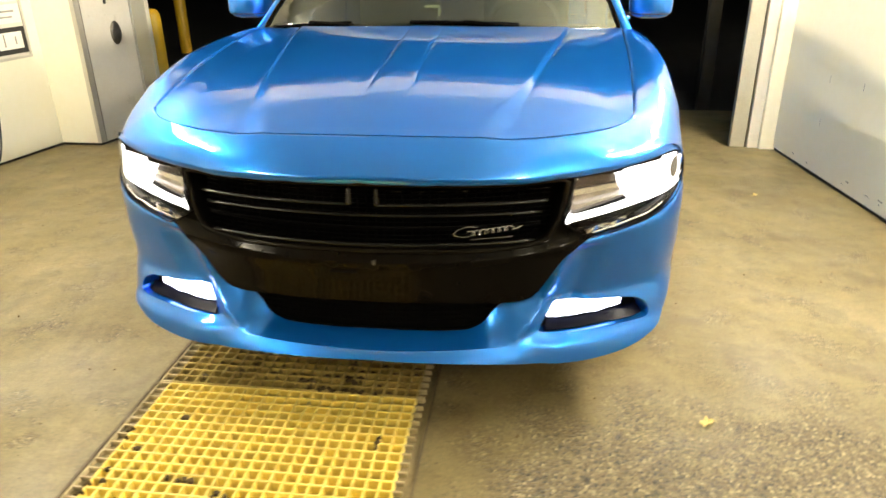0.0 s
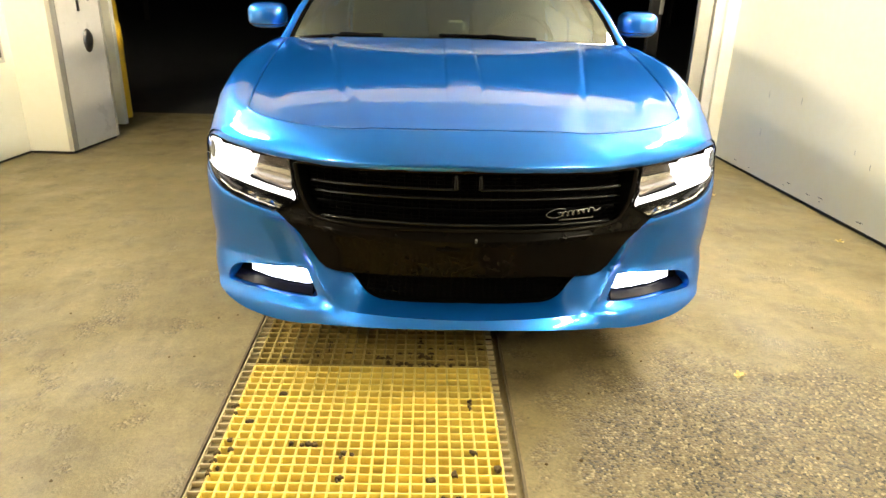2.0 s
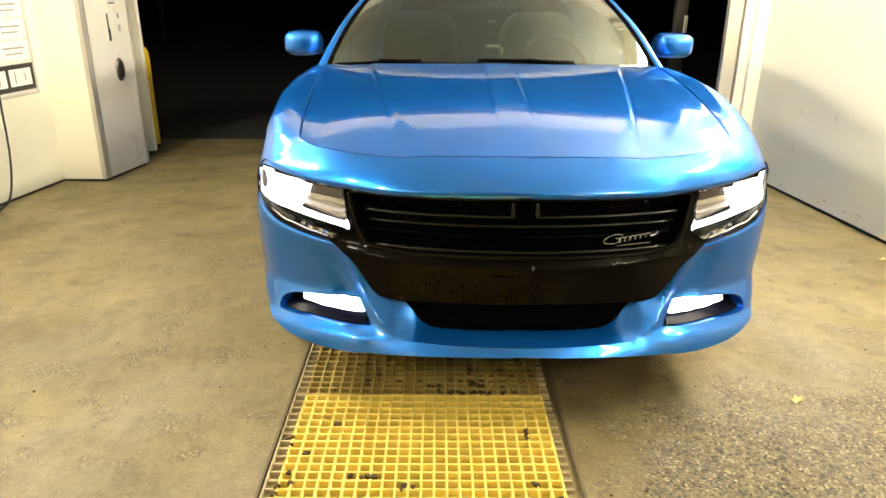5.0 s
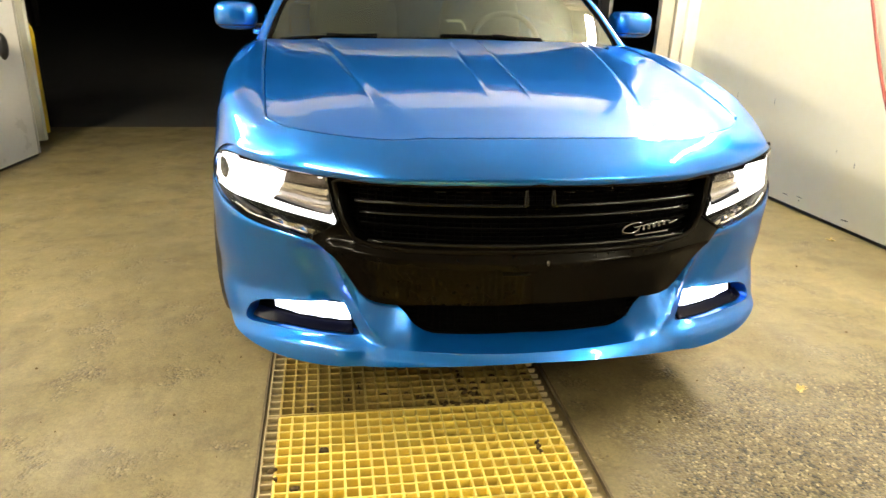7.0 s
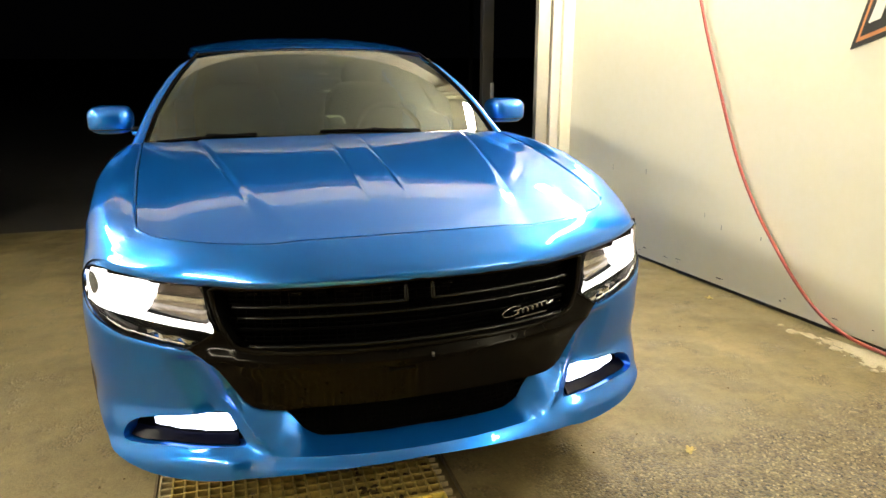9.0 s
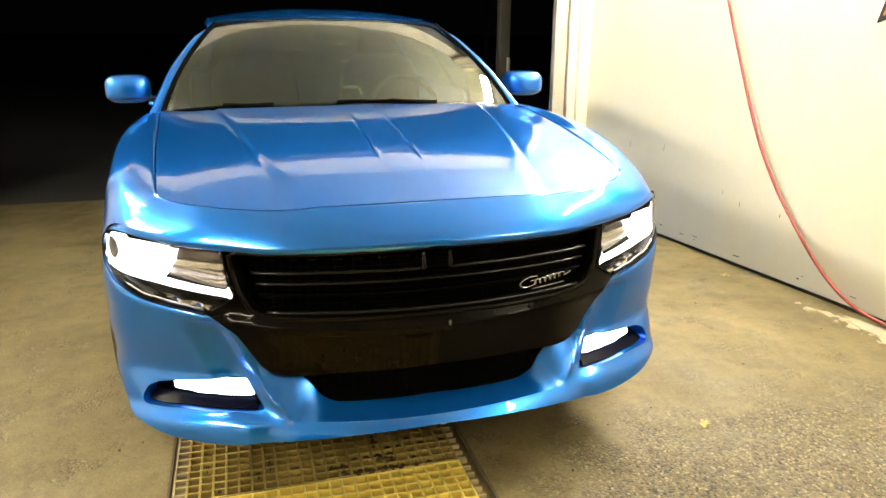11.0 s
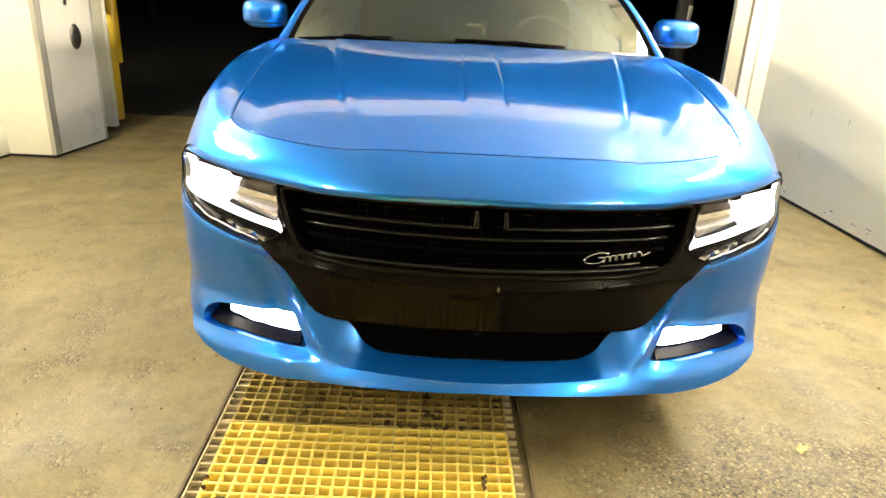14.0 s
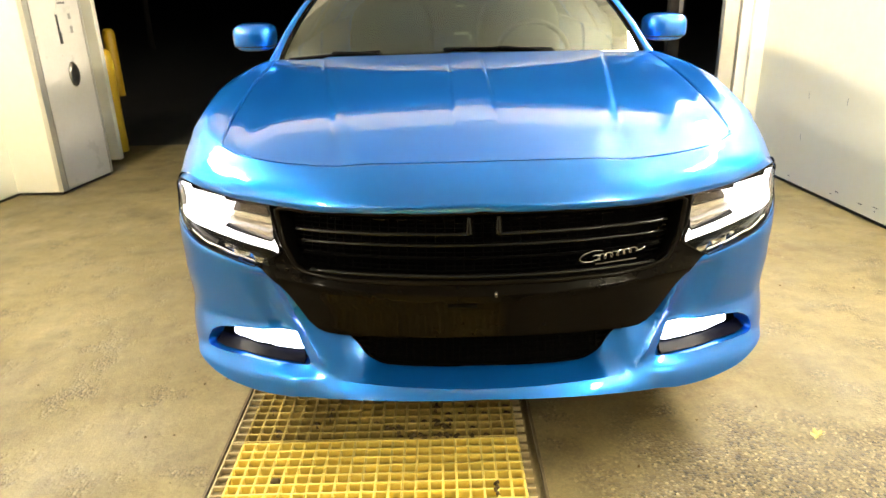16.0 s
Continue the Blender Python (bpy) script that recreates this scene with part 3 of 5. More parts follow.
# narrow jamb behind the pillar
slab("trim_jamb_west", -2.99, -2.67, 4.16, 4.22, 0.02, HIGH, WALL, "white jamb strip beside the open bay door", "door jamb", 0.004)

# price board on the wall, with a black foot
WU = np.array([LWK, 1.0, 0]) / math.hypot(LWK, 1)
WN = np.array([WU[1], -WU[0], 0])


def on_west(u, z, out=0.0):
    """u: metres from the pillar's corner towards the bay's back."""
    return np.array([LW0[0], LW0[1], 0]) - WU * u + WN * out + np.array([0, 0, z])


board = thing("price_board", "printed price board with a black foot holding white fields", "sign", tuple(on_west(0.38, 0.7, 0.01)))
part("backing", oriented(on_west, 0.11, 0.80, 0.66, 1.62, 0.002, 0.014), BOARD, board, smooth=False)
part("frame", [oriented(on_west, 0.10, 0.118, 0.66, 1.62, 0.002, 0.020), oriented(on_west, 0.792, 0.81, 0.66, 1.62, 0.002, 0.020), oriented(on_west, 0.10, 0.81, 0.655, 0.672, 0.002, 0.022)], TRIM, board, smooth=False)
part("foot_band", oriented(on_west, 0.12, 0.79, 0.69, 0.86, 0.0145, 0.0165), PRINT_DARK, board, "black band", smooth=False)
for i in range(5):
    z = 0.885 + i * 0.135
    part("row_card", oriented(on_west, 0.125, 0.40, z, z + 0.12, 0.0145, 0.0165), PRINT_WHITE, board, smooth=False)
    part("print_bar", [oriented(on_west, 0.17, 0.36, z + 0.07, z + 0.082, 0.0165, 0.0175), oriented(on_west, 0.19, 0.34, z + 0.035, z + 0.045, 0.0165, 0.0175)], PRINT_GREY, board, smooth=False)
for z0, z1, mt in ((0.885, 0.965, PRINT_DARK), (1.02, 1.13, PRINT_GREEN), (1.155, 1.26, PRINT_BLUE), (1.29, 1.40, PRINT_RED), (1.425, 1.54, PRINT_BLUE)):
    part("picture_field", oriented(on_west, 0.42, 0.78, z0, z1, 0.0145, 0.0168), mt, board, smooth=False)
part("print_bar", [oriented(on_west, 0.44, 0.52, 0.90, 0.95, 0.0168, 0.0178), oriented(on_west, 0.54, 0.76, 0.90, 0.95, 0.0168, 0.0178)], PRINT_WHITE, board, smooth=False)
for u0, u1 in ((0.15, 0.345), (0.375, 0.575), (0.60, 0.755)):
    part("print_field", oriented(on_west, u0, u1, 0.722, 0.83, 0.0165, 0.0178), PRINT_WHITE, board, "white field", smooth=False)
for u, z0, z1 in ((0.20, 0.75, 0.80), (0.29, 0.74, 0.82), (0.43, 0.735, 0.79), (0.50, 0.76, 0.81), (0.645, 0.73, 0.82), (0.675, 0.735, 0.80), (0.715, 0.73, 0.82)):
    part("print_bar", oriented(on_west, u, u + 0.012, z0, z1, 0.0178, 0.0186), PRINT_GREY, board, smooth=False)
cord = [on_west(0.60, 1.02, 0.03), on_west(0.52, 1.06, 0.05), on_west(0.505, 0.99, 0.06), on_west(0.50, 0.86, 0.055), on_west(0.505, 0.62, 0.05), on_west(0.52, 0.3, 0.05), on_west(0.60, 0.06, 0.06), on_west(0.8, 0.012, 0.12)]
tagged(part("cable", tube(spline(cord, 8), 0.007, 8), BLACK_CABLE), "thin black cable hanging in front of the board", "cable")

# bollard, lot furniture lost in the dark
bol = part("bollard", lathe([(0.0, 0.845), (0.03, 0.843), (0.055, 0.83), (0.070, 0.80), (0.075, 0.76), (0.075, 0.0)], 28, "z"), YELLOW)
bol.location = (-2.848, 4.56, 0)
tagged(bol, "yellow painted round bollard beside the bay door", "bollard", group="bollards")
far_bol = copy_thing(bol, Matrix.Translation((-4.3, 8.0, -0.03)))
tagged(far_bol, "yellow bollard standing out in the dark lot", "bollard", group="bollards")
far = thing("service_post", "dark post with a small pale handle plate outside the bay door", "post", (2.0, 4.9, -0.03))
part("post", box_bm(1.86, 1.965, 4.86, 4.95, -0.03, 2.9, 0.008), DARK_POST, far)
part("handle_plate", box_bm(1.935, 1.968, 4.845, 4.862, 0.97, 1.12, 0.004), TRIM, far, "pale handle plate")
for x, y, h in ((-6.5, 15.0, 5.0), (6.0, 17.0, 4.5)):
    pole = part("lot_pole", tube([(x, y, -0.03), (x, y, h)], [0.07, 0.05], 10), DARK_POST)
    tagged(pole, "dim lamp pole standing out in the dark lot", "pole")

# hose hanging along the wall
def on_east(y, z, off):
    return (rwx(y) - off, y, z)


hose_pts = [on_east(2.50, 2.78, 0.10), on_east(2.38, 2.3, 0.07), on_east(2.21, 1.70, 0.05), on_east(2.02, 1.22, 0.04), on_east(1.83, 0.81, 0.035), on_east(1.66, 0.55, 0.035), on_east(1.50, 0.365, 0.035),
            on_east(1.35, 0.22, 0.04), on_east(1.21, 0.115, 0.045), on_east(1.08, 0.055, 0.05), on_east(0.95, 0.028, 0.055), on_east(0.75, 0.022, 0.06), on_east(0.4, 0.02, 0.08), on_east(-0.2, 0.02, 0.12), on_east(-1.0, 0.02, 0.2)]
tagged(part("hose", tube(spline(hose_pts, 8), 0.0092, 10), RED_HOSE), "red rubber hose hanging down the wall to the floor", "hose")

# wall emblem: a dark slanted plate edged in orange, with pale shapes
EU = np.array([RWK, 1.0, 0]) / math.hypot(RWK, 1)
EN = np.array([-EU[1], EU[0], 0])


def east_frame(y, z, out=0.0):
    return np.array([RW0[0], RW0[1], 0]) + EU * (y - RW0[1]) + EN * out + np.array([0, 0, z])


def plate(outline, d0, d1):
    n = len(outline)
    v = [east_frame(y, z, d) for d in (d0, d1) for y, z in outline]
    return v, [tuple(range(n)), tuple(reversed(range(n, 2 * n)))] + [(i, n + i, n + (i + 1) % n, (i + 1) % n) for i in range(n)]


emb = thing("wall_emblem", "dark slanted wall emblem with an orange rim", "sign", (2.36, 1.0, 1.5))
part("rim", plate([(1.235, 1.385), (0.45, 1.66), (0.45, 2.25), (1.02, 2.25)], 0.002, 0.010), PRINT_DARK, emb, "black rim", smooth=False)
part("orange_line", plate([(1.208, 1.417), (0.47, 1.682), (0.47, 2.22), (1.015, 2.22)], 0.010, 0.013), PRINT_ORANGE, emb, "orange line", smooth=False)
part("field", plate([(1.188, 1.442), (0.485, 1.70), (0.485, 2.20), (1.005, 2.20)], 0.013, 0.016), PRINT_DARK, emb, "dark field", smooth=False)
part("pale_shape", plate([(1.155, 1.50), (1.10, 1.52), (1.03, 1.80), (1.07, 1.80)], 0.016, 0.019), PRINT_WHITE, emb, "pale slanted shape", smooth=False)
part("pale_shape", plate([(1.085, 1.56), (0.99, 1.59), (0.94, 1.80), (0.99, 1.80)], 0.016, 0.019), PRINT_WHITE, emb, "pale slanted shape", smooth=False)

# scuffs and chips low on the wall
marks = np.random.default_rng(11)
for k in range(34):
    y = marks.uniform(-0.2, 3.3)
    z = 0.05 + 0.05 * marks.random() if k < 24 else marks.uniform(0.25, 0.7)
    w, h = (marks.uniform(0.012, 0.05), marks.uniform(0.003, 0.006)) if k < 24 else (marks.uniform(0.003, 0.006), marks.uniform(0.02, 0.05))
    sl = marks.uniform(-0.3, 0.3) * h
    part("scuff", plate([(y, z), (y + w, z + sl), (y + w * 0.9, z + h + sl), (y + w * 0.1, z + h * 0.8)], -0.0004, 0.0008), SEALANT if k < 24 else PRINT_GREY, wall_e, smooth=False)

# mortar patch by the wall, leaf, crumbs
rng = np.random.default_rng(5)


def blob(cx, cy, rx, ry, h, n=26, rough=0.18, turn=0.0):
    """A low heap with an uneven rim."""
    a = np.linspace(0, 2 * math.pi, n, endpoint=False)
    rad = 1 + rough * (rng.random(n) - 0.5) * 2
    v = []
    for f, z in ((1.0, 0.0), (0.93, h * 0.7), (0.8, h), (0.4, h * 1.03)):
        for ang, r in zip(a, rad):
            x, y = rx * r * f * math.cos(ang), ry * r * f * math.sin(ang)
            v.append((cx + x * math.cos(turn) - y * math.sin(turn), cy + x * math.sin(turn) + y * math.cos(turn), z + 0.0005))
    f = grid_faces(4, n, True) + [tuple(range(3 * n, 4 * n))]
    return v, f


crumble = [blob(rwx(0.35) - 0.105, 0.36, 0.072, 0.70, 0.008, 70, 0.12, 0.11)]
for k in range(46):
    y = 1.32 - 1.15 * rng.random() ** 0.8
    r = 0.006 + 0.026 * rng.random() ** 2
    crumble.append(blob(rwx(y) - (0.10 + 0.09 * rng.random() if y > 1.0 else 0.175 + 0.03 * rng.normal()), y, r, r * rng.uniform(0.7, 2.0), rng.uniform(0.002, 0.006), 11, 0.4))
tagged(part("mortar_patch", crumble, MORTAR), "pale crumbled mortar strip at the foot of the wall", "mortar")


def leaf(x, y, size, turn):
    a = np.linspace(0, 2 * math.pi, 30, endpoint=False)
    r = size * (0.55 + 0.45 * np.abs(np.cos(2.5 * a)) ** 1.5) * (1 + 0.15 * np.sin(7 * a))
    top = [(rr * math.cos(t), 0.75 * rr * math.sin(t), 0.006 + 0.35 * rr * rr / size * abs(math.sin(t)) + 0.004 * math.sin(3 * t)) for rr, t in zip(r, a)]
    v = [(0, 0, 0.004)] + top + [(p[0], p[1], p[2] - 0.001) for p in [(0, 0, 0.004)] + top]
    n = len(a)
    f = [(0, 1 + i, 1 + (i + 1) % n) for i in range(n)] + [(n + 1, n + 2 + (i + 1) % n, n + 2 + i) for i in range(n)] + [(1 + i, n + 2 + i, n + 2 + (i + 1) % n, 1 + (i + 1) % n) for i in range(n)]
    stem = tube([(size * 0.5, 0, 0.006), (size * 0.9, 0.004, 0.008), (size * 1.3, -0.004, 0.004)], 0.0012, 5)
    ob = part("leaf", [(v, f), stem], LEAF, smooth=False)
    ob.matrix_basis = pose(x, y, 0, 0, 0, turn)
    return tagged(ob, "small curled yellow dry leaf on the concrete", "leaf", group="leaves on the floor")


leaf(1.012, 0.388, 0.027, 30)
leaf(2.125, 1.755, 0.022, 120)
leaf(1.73, 2.55, 0.018, 200)
crumbs = []
for _ in range(130):
    x, y = rng.uniform(-2.3, 2.1), rng.uniform(-0.6, 3.0) if rng.random() < 0.4 else rng.uniform(-0.6, 1.2)
    if TR_X0 - 0.05 < x < TR_X1 + 0.05:
        continue
    r = 0.0018 + 0.0042 * rng.random() ** 2.5
    crumbs.append(blob(x, y, r, r * rng.uniform(0.6, 1.4), r * 0.8, 6, 0.3))
tagged(part("grit", crumbs, CLOT), "scattered dark grit on the concrete floor", "grit", kind="stuff")


# ---- the car ----
car = thing("car", "metallic blue four-door sedan with lit headlamps, parked over the grating", "car", (0, 2.7, 0))

PLAN = spline(list(zip((-0.2, 0, 0.2, 0.4, 0.53, 0.665, 0.775, 0.85, 0.893, 0.918, 0.937, 0.9495, 0.9525),
                       (0.305, 0.29, 0.305, 0.35, 0.403, 0.457, 0.515, 0.572, 0.65, 0.77, 0.97, 1.2, 1.5))), 24)[24:]
PLEN = np.r_[0, np.cumsum(np.linalg.norm(np.diff(PLAN, axis=0), axis=1))]
PROF_Z = np.array([0.12, 0.17, 0.20, 0.24, 0.29, 0.34, 0.40, 0.5, 0.6, 0.65, 0.70, 0.78, 0.82, 0.86, 0.9])
PROF_D = np.array([0.03, 0.060, 0.060, 0.055, 0.041, 0.024, -0.002, 0.0, 0.015, 0.013, 0.0, -0.01, -0.03, -0.06, -0.10])
ZZ = np.linspace(0.12, 0.9, 157)
DSM = np.convolve(np.pad(np.interp(ZZ, PROF_Z, PROF_D), 4, mode="edge"), np.hanning(11)[1:-1] / np.hanning(11).sum(), mode="same")[4:-4]


def px_at(a):
    return np.where(a >= 0, 1, -1) * np.interp(np.abs(a), PLEN, PLAN[:, 0])


def py_at(a):
    return np.interp(np.abs(a), PLEN, PLAN[:, 1])


def smooth(x, a, b):
    t = np.clip((np.asarray(x, float) - a) / (b - a), 0, 1)
    return t * t * (3 - 2 * t)


def S(s, z, off=0.0):
    """The front skin: s metres round the nose from the middle, z up; off: metres out of the skin."""
    s, z = np.asarray(s, float), np.asarray(z, float)
    a = np.abs(s)
    x, y = px_at(a), py_at(a)
    tx, ty = px_at(a + 0.02) - px_at(a - 0.02), py_at(a + 0.02) - py_at(a - 0.02)
    n = np.hypot(tx, ty)
    nx, ny = ty / n, -tx / n
    w = np.clip(1 - (a - 0.75) / 0.45 * 0.7, 0.3, 1)
    d = np.interp(z, ZZ, DSM) * w + off + 0.006 * smooth(a, 0.9, 1.05) - 0.018 * smooth(z, 0.42, 0.22) * smooth(a, 0.80, 1.02)
    return np.stack([np.where(s >= 0, 1, -1) * (x + nx * d), y + ny * d, z + 0 * x], -1)


def dist_to(s, z, line):
    """How far (|s|, z) lies from a polyline."""
    p = np.stack([np.abs(s), z], -1)
    best = np.full(p.shape[0], 9.0)
    for a, b in zip(line, line[1:]):
        a, b = np.array(a), np.array(b)
        t = np.clip(((p - a) @ (b - a)) / ((b - a) @ (b - a)), 0, 1)
        best = np.minimum(best, np.linalg.norm(p - (a + t[:, None] * (b - a)), axis=1))
    return best


def soft(pts, n=6):
    return [tuple(p) for p in spline(pts, n)]


# outlines, right half, in (s, z)
EDGE_BLACK = [(0.572, 0.546), (0.558, 0.526), (0.532, 0.474), (0.504, 0.426), (0.482, 0.408), (0.456, 0.402), (0.428, 0.400), (0.405, 0.391), (0.385, 0.378), (0.366, 0.362), (0.344, 0.341), (0.316, 0.329), (0.286, 0.325)]
HL_BOTTOM = [(1.0, 0.69), (0.96, 0.672), (0.892, 0.645), (0.834, 0.622), (0.744, 0.604), (0.652, 0.586), (0.604, 0.567)]
HL_TOP = [(0.592, 0.763), (0.71, 0.771), (0.816, 0.785), (0.90, 0.798), (0.955, 0.796), (1.0, 0.777), (1.028, 0.748), (1.030, 0.716), (1.0, 0.69)]
FOG = soft([(0.855, 0.330), (0.84, 0.352), (0.80, 0.370), (0.72, 0.380), (0.62, 0.387), (0.560, 0.387), (0.535, 0.362), (0.499, 0.318), (0.510, 0.304), (0.622, 0.302), (0.716, 0.305), (0.80, 0.303), (0.845, 0.303), (0.857, 0.315)], 4)
ARCH_Y, ARCH_Z, ARCH_R = 1.245, 0.350, 0.395
s_arch = [np.interp(ARCH_Y - math.sqrt(max(ARCH_R ** 2 - (z - ARCH_Z) ** 2, 0)), PLAN[:, 1], PLEN) for z in (0.235, 0.30, 0.37, 0.44, 0.51, 0.57, 0.62, 0.655)]

lip = soft([(0, 0.256), (0.2, 0.249), (0.376, 0.237), (0.47, 0.228), (0.6, 0.220), (0.7, 0.227), (0.78, 0.240), (0.84, 0.256), (0.88, 0.272), (0.91, 0.290)], 5)
bumper_half = lip + soft([(0.935, 0.309), (0.985, 0.350), (1.045, 0.395), (1.105, 0.44), (1.16, 0.478)], 3) + [(s, z) for s, z in zip(s_arch[4:], (0.51, 0.57, 0.62, 0.655))] + [(1.2, 0.668)] + soft(HL_BOTTOM + EDGE_BLACK, 4) + [(0.22, 0.3255), (0.0, 0.330)]


CREASE = [(0.592, 0.560), (0.568, 0.500), (0.543, 0.445), (0.500, 0.375), (0.447, 0.319), (0.404, 0.281)]


LIP_Z = 0.280
RIM_LINE = CREASE + [(0.368, LIP_Z), (0.33, LIP_Z), (0.22, LIP_Z), (0.11, LIP_Z), (0.0, LIP_Z)]
EDGE_LINE = EDGE_BLACK + [(0.22, 0.3255), (0.11, 0.328), (0.0, 0.330)]
ROLL_LINE = soft(HL_BOTTOM, 4)


def bumper_skin(s, z):
    """The front skin: facets that fall from the fins and the lip to the black trim, a shelf under the fog lamps, rolled edges."""
    s, z = np.asarray(s, float), np.asarray(z, float)
    a = np.abs(s)
    eb, ec = dist_to(s, z, EDGE_LINE), dist_to(s, z, RIM_LINE)
    sc = np.interp(z, [p[1] for p in reversed(RIM_LINE[:8])], [p[0] for p in reversed(RIM_LINE[:8])])
    inner = (a < sc) & (z > LIP_Z)
    middle = smooth(a, 0.43, 0.27)
    t = ec / (eb + ec + 1e-6)
    deep = ((0.012 + 0.024 * smooth(z, 0.52, 0.36)) * (1 - middle) + 0.078 * middle) * smooth(z, 0.575, 0.535)
    t = t * (1 - middle) + (1 - (1 - t) ** 1.25) * middle
    high = smooth(z, 0.272, 0.315) * smooth(z, 0.575, 0.545)
    fin = np.where(inner, -deep * t, np.where(z > LIP_Z, -0.019 * smooth(ec, -0.02, 0.045) * (1 - smooth(ec, 0.06, 0.13)) * high, 0))
    shelf = 0.014 * smooth(z, 0.302, 0.268) * smooth(a, 0.46, 0.54) * smooth(a, 1.0, 0.85)
    brow = 0.006 * np.exp(-((z - 0.50) / 0.05) ** 2) * smooth(a, 0.62, 0.75)
    chin = -0.012 * smooth(z, 0.240, 0.285) * smooth(a, 0.50, 0.38)
    roll = -0.008 * np.clip(1 - dist_to(s, z, ROLL_LINE) / 0.014, 0, 1) ** 1.8
    return S(s, z - np.where(inner, 0.36 * deep * t * middle, 0), fin + shelf + brow + chin + roll)


def offset_line(line, d):
    L = np.array(line)
    T = np.gradient(L, axis=0)
    T /= np.linalg.norm(T, axis=1)[:, None]
    return [tuple(p) for p in L + d * np.stack([-T[:, 1], T[:, 0]], 1)]


both = lambda line: [line, [(-a, b) for a, b in line]]
RIM_RUN = RIM_LINE[1:] + [(-a, b) for a, b in reversed(RIM_LINE[1:-1])]
bumper = part("bumper_cover", panel(mirrored(bumper_half), bumper_skin, 0.011, [FOG, [(-a, b) for a, b in FOG]], 0.012, lines=[RIM_RUN] + both(offset_line(ROLL_LINE[3:-1:2], 0.0065)) + both(offset_line(ROLL_LINE[3:-1:2], 0.0145))), PAINT, car)
# the fin's edge is sharp
cr = np.array([a + (b - a) * k / 8 for a, b in zip(np.array(RIM_LINE[1:-1]), np.array(RIM_LINE[2:])) for k in range(8)] + [np.array(RIM_LINE[-1])])
cr3 = bumper_skin(cr[:, 0], cr[:, 1])
bco = np.empty(len(bumper.data.vertices) * 3)
bumper.data.vertices.foreach_get("co", bco)
bco = bco.reshape(-1, 3) * np.array([1, 1, 1])
on_crease = np.zeros(len(bco), bool)
for c in cr3:
    on_crease |= np.linalg.norm(np.abs(bco[:, :1]) - c[0], axis=1) + np.linalg.norm(bco[:, 1:] - c[1:], axis=1) < 3e-4
for e in bumper.data.edges:
    if on_crease[e.vertices[0]] and on_crease[e.vertices[1]]:
        e.use_edge_sharp = True
# lower face behind the lip, out of sight
part("undertray", panel(mirrored([(0, 0.17), (0.9, 0.16), (1.15, 0.17), (1.15, 0.23), (0.88, 0.222), (0.6, 0.20), (0.376, 0.226), (0, 0.248)]), lambda s, z: S(s, z, -0.11 - 0.6 * (0.25 - z)), 0.04, thick=0.004), SATIN_BLACK, car, "black plastic undertray")

# headlamps
hl_inner = [(0.592, 0.763), (0.583, 0.708), (0.569, 0.668), (0.553, 0.643)]
hl_loop = soft(HL_TOP, 4) + soft(HL_BOTTOM[:-1], 4)[1:] + [(0.60, 0.612)] + list(reversed(hl_inner))[:-1]
LAMP_TOP = [(0.605, 0.7605), (0.71, 0.7685), (0.816, 0.7825), (0.90, 0.795), (0.955, 0.794), (0.999, 0.775), (1.026, 0.748), (1.028, 0.716), (0.997, 0.693)]
LAMP_LOW = [(0.93, 0.684), (0.844, 0.673), (0.698, 0.659), (0.574, 0.640)]


def two_sides(name, data, mat, parent, label="", smooth_it=True):
    a = part(name, data, mat, parent[0], label, smooth_it)
    b = part(name, flip(data), mat, parent[1], label, smooth_it)
    return a, b


def skin(off):
    return lambda s, z: S(s, z, off)


lamps = two_sides("headlamp", panel(hl_loop, skin(-0.062), 0.02, thick=-0.060), HOUSING, (car, car), "lit headlamp in a black housing")
part_white = soft(LAMP_TOP[2:], 4) + soft(LAMP_LOW[:2], 4) + [(0.79, 0.667), (0.758, 0.700), (0.738, 0.735), (0.736, 0.7705)]
two_sides("main_beam", panel(part_white, lambda s, z: S(s, z, -0.012), 0.008, thick=0.02, grid=0.016), LAMP_WHITE, lamps, "glowing white main beam reflector")
two_sides("upper_light_bar", panel([(0.607, 0.7585), (0.71, 0.7665), (0.775, 0.7745), (0.775, 0.765), (0.71, 0.757), (0.607, 0.749)], skin(-0.018), 0.012, thick=0.02), LAMP_WHITE, lamps, "glowing white light bar")
two_sides("lower_light_bar", panel([(0.580, 0.634), (0.698, 0.651), (0.82, 0.669), (0.83, 0.688), (0.698, 0.667), (0.576, 0.648)], skin(-0.016), 0.012, thick=0.02), LAMP_WHITE, lamps, "glowing white light bar")
two_sides("reflector_shelf", panel([(0.605, 0.746), (0.70, 0.754), (0.755, 0.759), (0.770, 0.745), (0.752, 0.731), (0.66, 0.728), (0.598, 0.722)], lambda s, z: S(s, z, -0.040 + 0.5 * (0.75 - z)), 0.012, thick=0.02), SMOKE, lamps, "smoked reflector shelf")
two_sides("middle_light_bar", panel([(0.592, 0.719), (0.66, 0.7245), (0.80, 0.734), (0.80, 0.720), (0.66, 0.709), (0.590, 0.702)], skin(-0.026), 0.012, thick=0.012), BRIGHT_REFLECTOR, lamps, "bright reflector bar")
two_sides("signal_reflector", panel([(0.589, 0.701), (0.66, 0.708), (0.765, 0.716), (0.792, 0.690), (0.66, 0.670), (0.579, 0.655)], lambda s, z: S(s, z, -0.036 + 0.008 * np.cos((z - 0.70 - 0.13 * (s - 0.68)) * 150)), 0.008, thick=0.02), PALE_REFLECTOR, lamps, "pale ribbed signal reflector")
